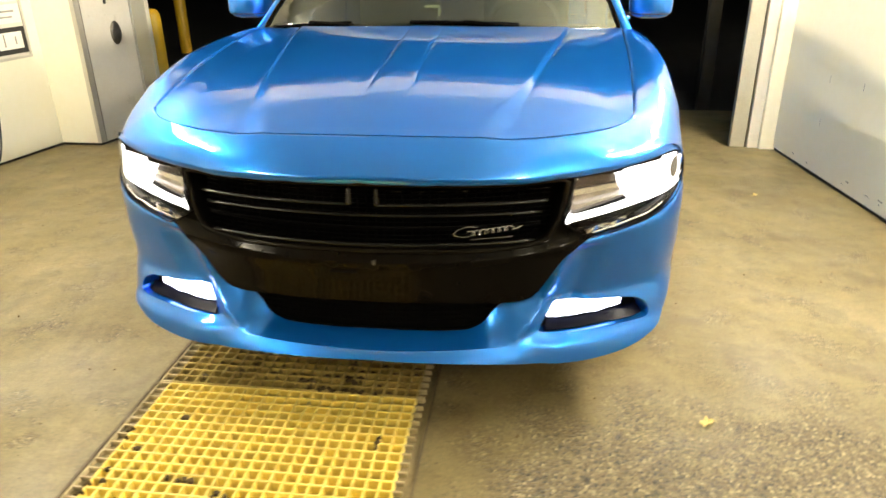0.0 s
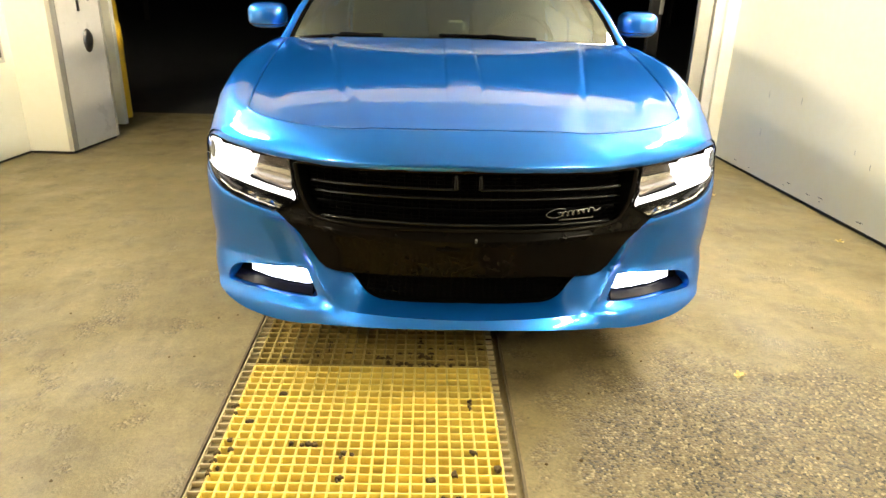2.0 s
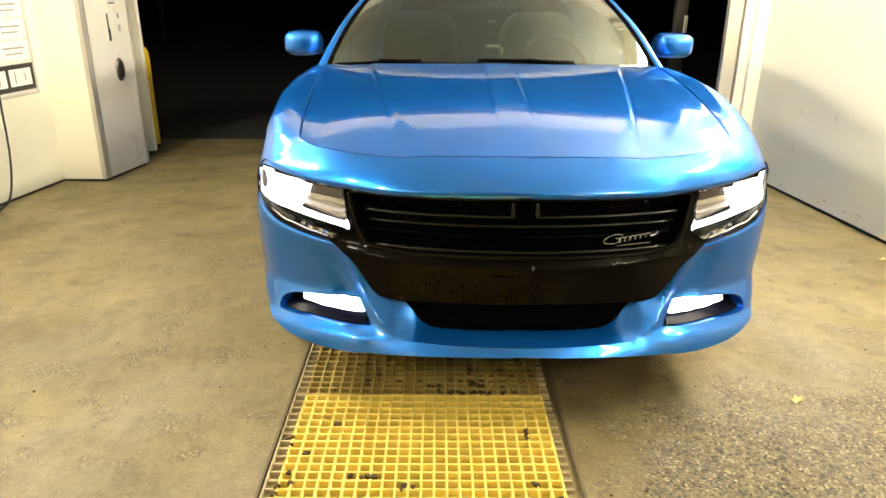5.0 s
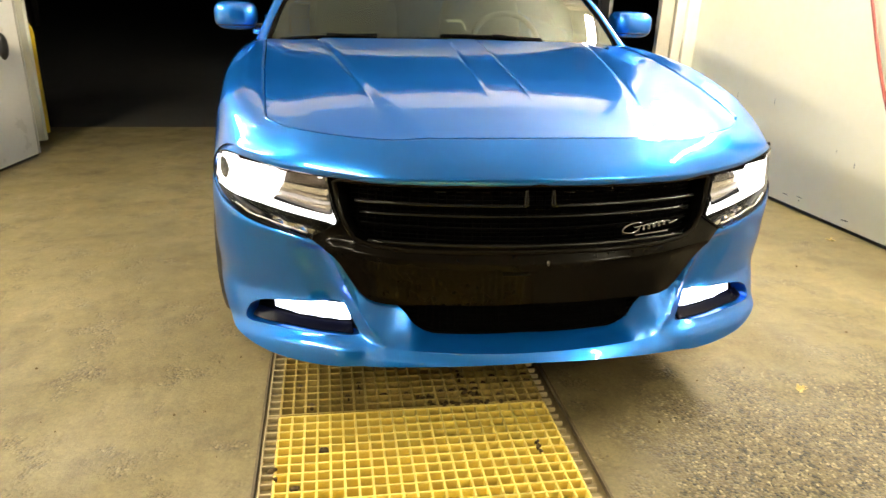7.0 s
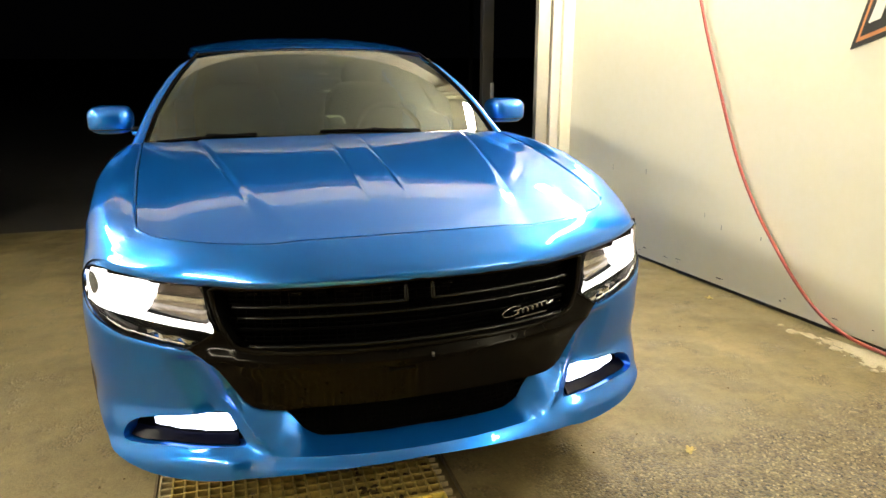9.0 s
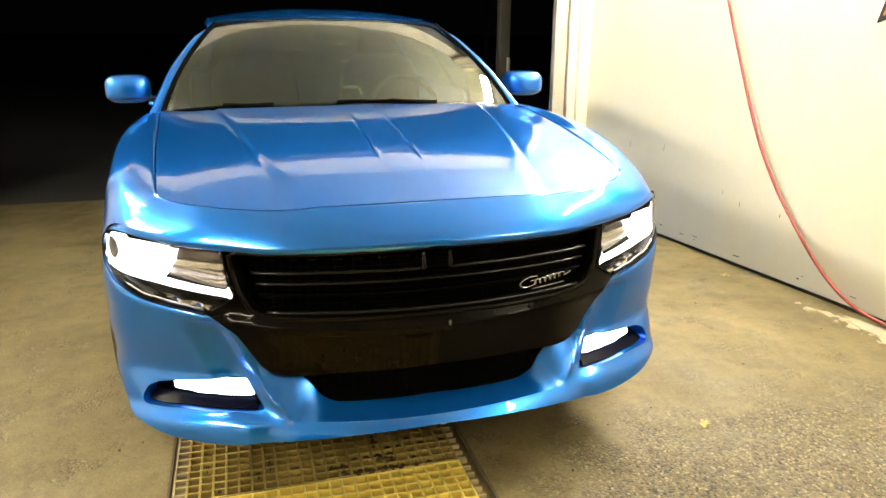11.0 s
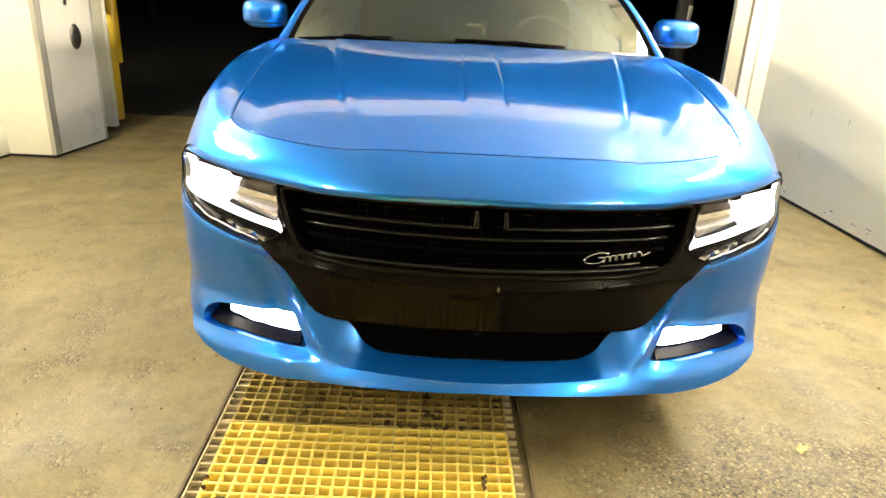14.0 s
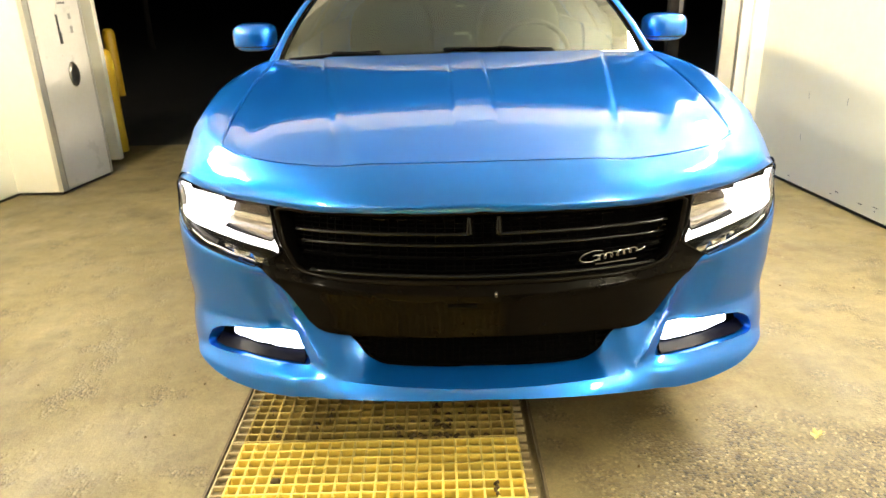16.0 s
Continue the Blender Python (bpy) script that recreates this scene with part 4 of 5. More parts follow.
two_sides("end_plate", panel([(0.590, 0.742), (0.602, 0.743), (0.600, 0.70), (0.592, 0.662), (0.578, 0.655)], skin(-0.022), 0.012, thick=0.012), GREY_LENS, lamps, "grey end plate")
two_sides("projector_lens", panel([tuple(p) for p in spline([(0.928, 0.742), (0.945, 0.770), (0.972, 0.774), (0.986, 0.752), (0.972, 0.724), (0.945, 0.716)], 4, True)], lambda s, z: S(s, z, -0.0085), 0.008, thick=0.012), GREY_LENS, lamps, "grey projector lens")
two_sides("lower_reflector", panel([(0.62, 0.607), (0.70, 0.620), (0.764, 0.633), (0.764, 0.621), (0.70, 0.607), (0.62, 0.596)], lambda s, z: S(s, z, -0.020 + 0.006 * np.sin(90 * s)), 0.01, thick=0.015), CHROME, lamps, "narrow chrome reflector")
two_sides("edge_reflector", panel([(0.80, 0.634), (0.86, 0.654), (0.91, 0.672), (0.91, 0.667), (0.86, 0.647), (0.80, 0.627)], skin(-0.016), 0.01, thick=0.015), GREY_LENS, lamps)
two_sides("marker_reflector", panel([(0.577, 0.628), (0.66, 0.641), (0.74, 0.654), (0.74, 0.647), (0.66, 0.632), (0.585, 0.618)], skin(-0.030), 0.01, thick=0.015), HOUSING, lamps)
two_sides("edge_strip", tube(S(*(np.array(soft(HL_BOTTOM[2:6], 6)) + np.array([0.0, 0.012])).T, -0.013), 0.0032, 6), CHROME, lamps, "thin chrome strip")
rim_pts = S(*np.array(hl_loop + hl_loop[:1]).T, 0.0)
two_sides("gasket", tube(rim_pts, 0.0018, 6, False), GLOSS_BLACK, lamps)
for ob in two_sides("cover", panel(hl_loop, skin(-0.0035), 0.02, thick=0.0), CLEAR, lamps, "clear lamp cover"):
    ob.visible_shadow = False
    sol = ob.modifiers.new("thickness", "SOLIDIFY")
    sol.thickness = 0.003

# fog lamps in their pockets
def sleeve(loop, inner, outer):
    """The wall of a pocket, from its bed to the skin round it."""
    L = resample(loop, 0.015)
    a, b = inner(L[:, 0], L[:, 1]), outer(L[:, 0], L[:, 1])
    return np.concatenate([a, b]), grid_faces(2, len(L), True)


fogs = two_sides("fog_lamp", panel(FOG, lambda s, z: S(s, z, -0.055 + 0.014 * smooth(z, 0.302, 0.268) * smooth(np.abs(s), 0.46, 0.54)), 0.02, thick=0), MESH_BLACK, (car, car), "lit fog lamp in a dark pocket")
two_sides("pocket_wall", sleeve(FOG, skin(-0.055), lambda s, z: bumper_skin(s, z) + np.array([0, 0.002, 0])), PAINT, fogs, "blue painted pocket wall")
FOGW = soft([(0.776, 0.370), (0.668, 0.381), (0.575, 0.381), (0.560, 0.378), (0.533, 0.343), (0.600, 0.339), (0.704, 0.342), (0.768, 0.350)], 2)
two_sides("light_bar", panel(FOGW, lambda s, z: S(s, z, -0.022 + 0.002 * np.sin(85 * s)), 0.008, thick=0.02), FOG_WHITE, fogs, "glowing white light bar")
two_sides("tray", panel([(0.515, 0.308), (0.622, 0.306), (0.716, 0.309), (0.80, 0.307), (0.845, 0.310), (0.84, 0.332), (0.77, 0.332), (0.70, 0.328), (0.60, 0.326), (0.527, 0.330)], lambda s, z: S(s, z, -0.014 - 0.9 * (z - 0.305)), 0.012, thick=0.012), FOG_TRAY, fogs, "violet-blue lower lens")

# nose between grille and bonnet, bonnet
zc_y = (0.30, 0.40, 0.47, 0.636, 0.8, 1.0, 1.3, 1.55, 1.75, 2.1)
zc_z = (0.845, 0.869, 0.882, 0.917, 0.947, 0.975, 1.007, 1.027, 1.038, 1.046)
ZCF = spline(list(zip(zc_y, zc_z)), 12)


def Zh(x, y):
    """Height of the bonnet."""
    x, y = np.abs(np.asarray(x, float)), np.asarray(y, float)
    z = np.interp(y, ZCF[:, 0], ZCF[:, 1]) - (x / 0.75) ** 2 * (0.029 + (y - 0.636) * 0.006)
    xc = 0.43 + 0.17 * (y - 0.75)
    on = smooth(y, 0.58, 0.95)
    hw = 0.010 + 0.045 * smooth(y, 0.90, 0.42)
    z = z + (0.0052 + 0.0045 * smooth(y, 0.85, 0.45)) * smooth(y, 0.22, 0.52) * (1 - smooth(x, xc - 1.6 * hw, xc + 0.4 * hw))
    z = z - 0.0028 * on * np.exp(-((x - xc - 0.005) / 0.008) ** 2)
    z = z - 0.0038 * np.exp(-((x - 0.700) / 0.056) ** 2)
    z = z + on * (0.0022 * (1 - smooth(x, 0.060, 0.070)) - 0.0022 * np.exp(-((x - 0.066) / 0.0065) ** 2))
    return z


SEAM = spline([(0, 0.400), (0.2, 0.404), (0.36, 0.419), (0.50, 0.458), (0.60, 0.503), (0.68, 0.560), (0.742, 0.632)], 8)
SIDE = spline([(0.742, 0.636), (0.752, 0.75), (0.764, 0.9), (0.785, 1.2), (0.805, 1.55), (0.825, 1.86)], 6)
REAR = spline([(0.825, 1.86), (0.70, 1.765), (0.5, 1.655), (0.25, 1.59), (0, 1.57)], 6)


def seam_y(x):
    return np.interp(np.abs(x), SEAM[:, 0], SEAM[:, 1])


gap = 0.0042
hood_half = [(x, y + gap) for x, y in SEAM[:-1]] + [(x - gap, y) for x, y in SIDE] + [tuple(p) for p in REAR[1:]]
HOOD_LINES = []
for sg in (1, -1):
    HOOD_LINES += [[(sg * (0.43 + 0.17 * (y - 0.75) + o), y) for y in np.linspace(0.60, 1.60, 9)] for o in (-0.018, -0.011, -0.005, 0.0, 0.005, 0.011, 0.018)]
    HOOD_LINES += [[(sg * o, y) for y in np.linspace(0.60, 1.55, 9)] for o in (0.052, 0.058, 0.062, 0.066, 0.070, 0.074, 0.080)]
part("bonnet", panel(mirrored(hood_half), lambda x, y: np.stack([x, y, Zh(x, y)], -1), 0.012, thick=0.014, grid=0.0085, lines=HOOD_LINES), PAINT, car)


def ztop(s):
    return np.interp(np.abs(s), (0, 0.21, 0.358, 0.486, 0.592, 0.71, 0.816, 0.90, 0.93), (0.771, 0.766, 0.762, 0.760, 0.765, 0.7735, 0.7875, 0.8005, 0.8005))


def nose_skin(s, v):
    s, v = np.asarray(s, float), np.asarray(v, float)
    a = np.abs(s)
    A = S(s, ztop(s), 0.002)
    xb = np.interp(a, (0, 0.3, 0.58, 0.75, 0.85, 0.93), (0, 0.28, 0.515, 0.638, 0.70, 0.7405)) * np.where(s >= 0, 1, -1)
    yb = seam_y(xb) - 0.001
    B = np.stack([xb, yb, Zh(xb, yb)], -1)
    slope = (Zh(xb, yb + 0.03) - Zh(xb, yb + 0.005)) / 0.025
    n = S(s, ztop(s), 0.02) - S(s, ztop(s), 0.0)
    span = np.linalg.norm(B - A, axis=-1, keepdims=True)
    ab = (B - A) / (span + 1e-9)
    side = np.stack([np.ones_like(xb), 0.6 * xb, np.zeros_like(xb)], -1)
    out = np.cross(side, ab)
    out /= np.linalg.norm(out, axis=-1, keepdims=True)
    A0 = A + 0.011 * out
    P1 = A0 + span * (0.30 * ab + 0.07 * out)
    inw = np.stack([-0.3 * np.sign(xb) * np.clip(np.abs(xb) / 0.7, 0, 1), np.ones_like(xb), slope], -1)
    P2 = B - span * (0.18 * inw + 0.20 * ab)
    v = v[..., None]
    roll = 0.011 * np.clip(1 - v / 0.13, 0, 1) ** 2.2
    return (1 - v) ** 3 * A0 + 3 * v * (1 - v) ** 2 * P1 + 3 * v * v * (1 - v) * P2 + v ** 3 * B - roll * out



seam3 = np.array([(x, y + 0.002, float(Zh(x, y)) - 0.005) for x, y in SEAM[:-4]])
seam_all = np.concatenate([seam3[::-1] * np.array([-1, 1, 1]), seam3[1:]])
part("bonnet_seal", tube(seam_all, 0.0042, 6), MESH_BLACK, car, "dark seam along the bonnet's front edge")
# grille
GR = [(0, 0.770), (0.21, 0.765), (0.358, 0.761), (0.486, 0.759), (0.555, 0.760), (0.574, 0.752), (0.563, 0.70), (0.546, 0.657), (0.528, 0.628), (0.512, 0.603), (0.490, 0.592), (0.452, 0.5865), (0.358, 0.579), (0.2, 0.581), (0, 0.584)]
grille = part("grille", panel(mirrored(GR), skin(-0.075), 0.03, thick=-0.072), MESH_BLACK, car, "black front grille with horizontal bars")
fr = mirrored(GR)
part("frame", tube(S(*np.array(fr + fr[:1]).T, -0.004), 0.008, 8, False), GLOSS_BLACK, grille, "gloss black frame")


def bar_along(s0, s1, z0, z1, off, r, flat=0.6, n=24):
    s = np.linspace(s0, s1, n)
    z = z0 + (z1 - z0) * (np.abs(s) / 0.5) ** 2
    return tube(S(s, z, off), r, 8, True, flat)


for sg in (1, -1):
    part("bar", bar_along(0.038 * sg, 0.515 * sg, 0.711, 0.706, -0.012, 0.0085), BAR_BLACK, grille, "gloss black bar")
    z = np.linspace(0.711, 0.757, 8)
    part("bracket", tube(S(np.full(8, 0.038 * sg), z, -0.008), [0.0085, 0.0085, 0.008, 0.0075, 0.007, 0.0065, 0.006, 0.005], 8), BAR_BLACK, grille, "upright bracket")
part("bar", bar_along(-0.50, 0.50, 0.681, 0.675, -0.018, 0.0075), BAR_BLACK, grille, "gloss black bar")
part("bar", bar_along(-0.50, 0.50, 0.643, 0.641, -0.030, 0.006), MESH_BLACK, grille, "gloss black bar")
part("bar", bar_along(-0.47, 0.47, 0.601, 0.599, -0.010, 0.0085), BAR_BLACK, grille, "gloss black bar")
mesh_rods = [bar_along(-0.54, 0.54, z, z, -0.05, 0.0022, 1.0, 20) for z in np.arange(0.60, 0.765, 0.0125)]
for k, s in enumerate(np.arange(-0.52, 0.521, 0.026)):
    mesh_rods.append(tube(S(np.full(2, s), np.array([0.596, 0.762]), -0.05), 0.0022, 5, False))
part("mesh", mesh_rods, MESH_BLACK, grille, "black mesh behind the bars")
for s in np.arange(0.075, 0.50, 0.062):
    for sg in (1, -1):
        part("mesh_tab", tube(S(np.linspace(s, s + 0.03, 3) * sg, np.full(3, 0.744 - 0.006 * (s / 0.5) ** 2), -0.022), 0.0028, 6), GLOSS_BLACK, grille)
# script badge, as plain shapes
bt = np.linspace(0, 1, 60)
stroke = np.stack([0.292 + 0.115 * bt + 0.007 * np.sin(2 * math.pi * 6.5 * bt), 0.6335 + 0.012 * bt + (0.0085 - 0.003 * bt) * np.cos(2 * math.pi * 6.5 * bt)], 1)
curl = spline([(0.312, 0.651), (0.285, 0.653), (0.258, 0.645), (0.248, 0.634), (0.258, 0.626), (0.282, 0.625), (0.302, 0.632), (0.300, 0.641), (0.284, 0.640)], 6)
tail_line = spline([(0.407, 0.640), (0.420, 0.642), (0.433, 0.648)], 4)
badge = part("badge", [tube(S(*curl.T, -0.002), 0.0018, 6, True, 0.7), tube(S(*stroke.T, -0.002), 0.0015, 6, True, 0.7), tube(S(*tail_line.T, -0.002), 0.0017, 6)], SILVER, grille, "small bright metal badge in a flowing shape")
# the badge's dim reflection below it, modelled as a thin rod
part("badge_line", tube(S(np.linspace(0.292, 0.408, 10), np.linspace(0.6155, 0.6185, 10), -0.004), 0.0019, 6, True, 0.6), STEEL, grille, "thin line under the badge for its reflection")
part("camera_button", tube(S(np.array([0.029, 0.029]), np.array([0.548, 0.560]), 0.012), 0.004, 8), STEEL, car)

# gloss black crossbar under the grille
trim_half = [(0, 0.583), (0.2, 0.580), (0.358, 0.578), (0.452, 0.5855), (0.490, 0.591), (0.512, 0.602), (0.530, 0.630), (0.552, 0.642), (0.60, 0.611), (0.655, 0.589)] + [(0.604, 0.566)] + EDGE_BLACK[:7] + [(0.392, 0.400), (0.3, 0.407), (0, 0.416)]


def trim_skin(s, z):
    """A lit upper face, a narrow front band and a lower face that falls back."""
    q = z - 0.016 * (np.abs(s) / 0.528) ** 2
    off = np.interp(q, (0.40, 0.45, 0.50, 0.533, 0.551, 0.580, 0.61), (-0.014, -0.004, 0.008, 0.0165, 0.0145, -0.008, -0.010))
    w = smooth(np.abs(s), 0.66, 0.57)
    return S(s, z, off * w - 0.008 * (1 - w))


ridge_runs = [[(s, q + 0.016 * (s / 0.528) ** 2) for s in np.linspace(-0.50, 0.50, 17)] for q in (0.529, 0.533, 0.547, 0.551, 0.555)]
part("crossbar", panel(mirrored(trim_half), trim_skin, 0.011, thick=0.02, lines=ridge_runs), TRIM_BLACK, car, "gloss black crossbar")
part("plate_clip", tube(S(np.linspace(-0.095, -0.020, 6), np.full(6, 0.522), 0.014), 0.006, 8, True, 0.6), MESH_BLACK, car)

# lower intake
IN = [(0, 0.425), (0.3, 0.415), (0.392, 0.405), (0.426, 0.401)] + [(s, z - 0.05 * smooth(s, 0.43, 0.34)) for s, z in EDGE_BLACK[7:]] + [(0.2, 0.274), (0, 0.277)]
intake = part("lower_intake", panel(mirrored(IN), skin(-0.104), 0.03, thick=-0.008), MESH_BLACK, car, "black lower air intake with thin slats")
for k, z in enumerate((0.342, 0.355, 0.368, 0.381, 0.394)):
    lim = float(np.interp(z, (0.33, 0.34, 0.362, 0.378, 0.40), (0.27, 0.335, 0.36, 0.38, 0.41)))
    part("slat", bar_along(-lim, lim, z, z, -0.060, 0.0036, 0.8, 20), MESH_BLACK, intake)
ribs = [tube(S(np.full(2, s), np.array([0.335, 0.405]), -0.052), 0.0025, 5, False) for s in np.arange(-0.33, 0.331, 0.022)]
part("ribs", ribs, MESH_BLACK, intake)
for sg in (1, -1):
    run = np.array(EDGE_BLACK[4:10])
    part("side_wall", (np.concatenate([S(sg * run[:, 0], run[:, 1] - 0.02 * smooth(run[:, 0], 0.43, 0.36), -0.106), bumper_skin(sg * run[:, 0], run[:, 1]) + np.array([0, 0.006, 0])]), grid_faces(2, len(run))), MESH_BLACK, intake)
lowline = EDGE_BLACK[7:] + [(0.2, 0.3255), (0, 0.330)]
ll = lowline + [(-a, b) for a, b in reversed(lowline[:-1])]
part("lip_bead", tube(bumper_skin(*np.array(ll).T) + np.array([0, 0.011, 0.001]), 0.0095, 8, True, 0.45), MESH_BLACK, intake)


# ---- body sides ----
TX = spline([(0.50, 0.735), (0.636, 0.742), (0.75, 0.752), (0.9, 0.764), (1.2, 0.785), (1.55, 0.805), (1.86, 0.825), (2.2, 0.850), (3.0, 0.865), (4.0, 0.850), (4.6, 0.80), (5.3, 0.70)], 8)
TZ = spline([(1.86, 0.978), (2.2, 0.995), (3.0, 1.012), (4.0, 1.045), (4.6, 1.06), (5.05, 1.055), (5.3, 1.02)], 8)
WXY = spline([(0.50, 0.745), (0.572, 0.850), (0.65, 0.899), (0.77, 0.922), (0.97, 0.937), (1.2, 0.948), (1.5, 0.951), (2.2, 0.947), (3.2, 0.947), (4.2, 0.955), (4.7, 0.935), (5.05, 0.885), (5.3, 0.80)], 10)


def section(y):
    """Six points of the side's outline at stations y, from the top seam to the sill: (n, 6, 2) of x, z."""
    y = np.asarray(y, float)
    tx = np.interp(y, TX[:, 0], TX[:, 1])
    tz = np.where(y < 1.86, Zh(tx, np.minimum(y, 1.86)), np.interp(y, TZ[:, 0], TZ[:, 1]))
    wx = np.interp(y, WXY[:, 0], WXY[:, 1])
    sx, sx2 = tx + 0.52 * (wx - tx), tx + 0.88 * (wx - tx)
    sz = tz + np.interp(y, (0.62, 0.8, 1.0, 1.25, 1.5, 1.86, 2.1), (-0.030, -0.007, 0.004, 0.009, 0.004, -0.012, -0.03))
    sz2 = tz - np.interp(y, (0.62, 0.8, 1.2, 1.5, 1.86, 2.1), (0.091, 0.068, 0.048, 0.056, 0.08, 0.095))
    pts = ((tx, tz), (sx, sz), (sx2, sz2), (wx, 0.655 + 0 * y), (wx - 0.008, 0.42 + 0 * y), (wx - 0.03, 0.20 + 0 * y))
    return np.stack([np.stack(p, -1) for p in pts], 1)


def side_skin(y, t):
    y, t = np.atleast_1d(np.asarray(y, float)), np.clip(np.atleast_1d(np.asarray(t, float)), 0, 1)
    P = section(y)
    first = P[:, :1] + np.array([-0.09, 0.004])
    P = np.concatenate([first, P, 2 * P[:, -1:] - P[:, -2:-1]], 1)
    u = t * 5
    i = np.minimum(u.astype(int), 4)
    f = (u - i)[:, None]
    k = np.arange(len(y))
    a, b, c, d = (P[k, i + j] for j in range(4))
    q = 0.5 * (2 * b + (c - a) * f + (2 * a - 5 * b + 4 * c - d) * f * f + (3 * b - a - 3 * c + d) * f ** 3)
    return np.stack([q[:, 0], y, q[:, 1]], -1)


def t_of(y, z):
    t = np.linspace(0, 1, 400)
    zz = side_skin(np.full(400, y), t)[:, 2]
    return float(np.interp(-z, -zz, t))


def arch_pts(cy, cz, r, a0, a1, n=20):
    return [(cy + r * math.cos(a), t_of(cy + r * math.cos(a), cz + r * math.sin(a))) for a in np.linspace(a0, a1, n)]


lowz = 0.215
hl_y = [(float(S(s, z)[1]), z) for s, z in soft(HL_TOP, 4) if s >= 0.94]
a_front = math.atan2(0.657 - ARCH_Z, -math.sqrt(ARCH_R ** 2 - (0.657 - ARCH_Z) ** 2))
a_back = math.asin((lowz + 0.01 - ARCH_Z) / ARCH_R)
nose_edge = nose_skin(np.full(9, 0.93), np.linspace(1, 0, 9))
fender_loop = [(0.636, 0.0)] + [(float(p[1]) - 0.001, t_of(float(p[1]) - 0.001, float(p[2]))) for p in nose_edge[1:]] + [(y, t_of(y, z)) for y, z in hl_y] + [(0.80, t_of(0.80, 0.672))] + arch_pts(ARCH_Y, ARCH_Z, ARCH_R, a_front, a_back) + [(1.925, t_of(1.925, lowz)), (1.925, 0.0)]
rear_cy = 4.295
quarter_loop = [(3.862, 0.0), (3.862, t_of(3.862, lowz))] + arch_pts(rear_cy, ARCH_Z, ARCH_R, math.pi - a_back, a_back) + [(4.78, t_of(4.78, 0.235)), (5.02, t_of(5.02, 0.25)), (5.02, 0.0)]
sides = {"front_wing": fender_loop, "front_door": [(1.931, 0), (1.931, t_of(1.931, lowz)), (2.946, t_of(2.946, lowz)), (2.946, 0)],
         "rear_door": [(2.952, 0), (2.952, t_of(2.952, lowz)), (3.72, t_of(3.72, lowz)), (3.856, t_of(3.856, 0.5)), (3.856, 0)], "rear_quarter": quarter_loop}
for nm, loop in sides.items():
    if nm != "front_wing":
        two_sides(nm, panel(loop, side_skin, 0.03, thick=-0.014, grid=0.035), PAINT, (car, car))

# nose and front wings, one smooth skin
ev = np.linspace(1, 0, 35)
seam_e = nose_skin(np.full(35, 0.93), ev)
seam_t = np.array([t_of(float(p[1]), float(p[2])) for p in seam_e])
seam_w = side_skin(seam_e[:, 1], seam_t)
wing_loop = [(float(p[1]), float(t)) for p, t in zip(seam_e, seam_t)] + fender_loop[9:]
wv, wf = panel(wing_loop, side_skin, 0.03, thick=0, grid=0.03)
wv = np.array(wv)
gapd = np.linalg.norm(wv[:, None] - seam_w[None], axis=2)
near = gapd.argmin(1)
wv = wv + (seam_e - seam_w)[near] * ((1 - np.clip(gapd.min(1) / 0.07, 0, 1)) ** 2)[:, None]
wing = (wv, [tuple(reversed(f)) for f in wf])
clip_v, clip_f = join([panel([(-0.93, 0), (0.93, 0), (0.93, 1), (-0.93, 1)], nose_skin, 0.0294118, thick=0, grid=0.03, lines=[[(a, b) for a in np.linspace(-0.92, 0.92, 9)] for b in (0.02, 0.045, 0.075, 0.105, 0.135)]), wing, flip(wing)])
clip_bm = bmesh.new()
cv = [clip_bm.verts.new(tuple(map(float, v))) for v in clip_v]
for f in clip_f:
    if len(set(f)) > 2:
        clip_bm.faces.new([cv[i] for i in f])
bmesh.ops.remove_doubles(clip_bm, verts=clip_bm.verts, dist=0.0012)
free = [v for v in clip_bm.verts if not v.is_boundary and abs(v.co.x) > 0.66 and v.co.y < 0.86 and v.co.z > 0.79]
for _ in range(14):
    bmesh.ops.smooth_vert(clip_bm, verts=free, factor=0.5, use_axis_x=True, use_axis_y=True, use_axis_z=True)
clip = part("front_clip", clip_bm, PAINT, car)
sol = clip.modifiers.new("thickness", "SOLIDIFY")
sol.thickness, sol.offset = 0.010, -1
for y in (2.80, 3.70):
    h = tube([tuple(side_skin(y + dy, 0.30)[0] + np.array([o, 0, 0])) for dy, o in ((-0.11, 0.0), (-0.09, 0.028), (0, 0.034), (0.09, 0.028), (0.11, 0.0))], 0.012, 8)
    two_sides("door_handle", h, PAINT, (car, car))


# rear end
def tail(u, z):
    u, z = np.asarray(u, float), np.asarray(z, float)
    x = 0.885 * np.sin(u * math.pi / 2)
    y = 5.02 + 0.26 * np.cos(u * math.pi / 2) ** 0.7 - 0.10 * smooth(z, 0.75, 1.05) - 0.05 * smooth(z, 0.35, 0.2)
    return np.stack([-x, y, z], -1)


part("rear_bumper", panel([(-0.995, 0.24), (0.995, 0.24), (0.995, 0.74), (-0.995, 0.74)], tail, 0.05, thick=0.012), PAINT, car)
TAIL_RED = material("red_tail_lens", (0.20, 0.008, 0.008), rough=0.15, coat=0.8, second=(0.14, 0.005, 0.005), scale=30)
part("tail_lamp", panel([(-0.95, 0.77), (0.95, 0.77), (0.95, 0.90), (-0.95, 0.90)], lambda u, z: tail(u, z) + np.array([0, 0.004, 0]), 0.05, thick=0.02), TAIL_RED, car, "red full-width tail lamp")
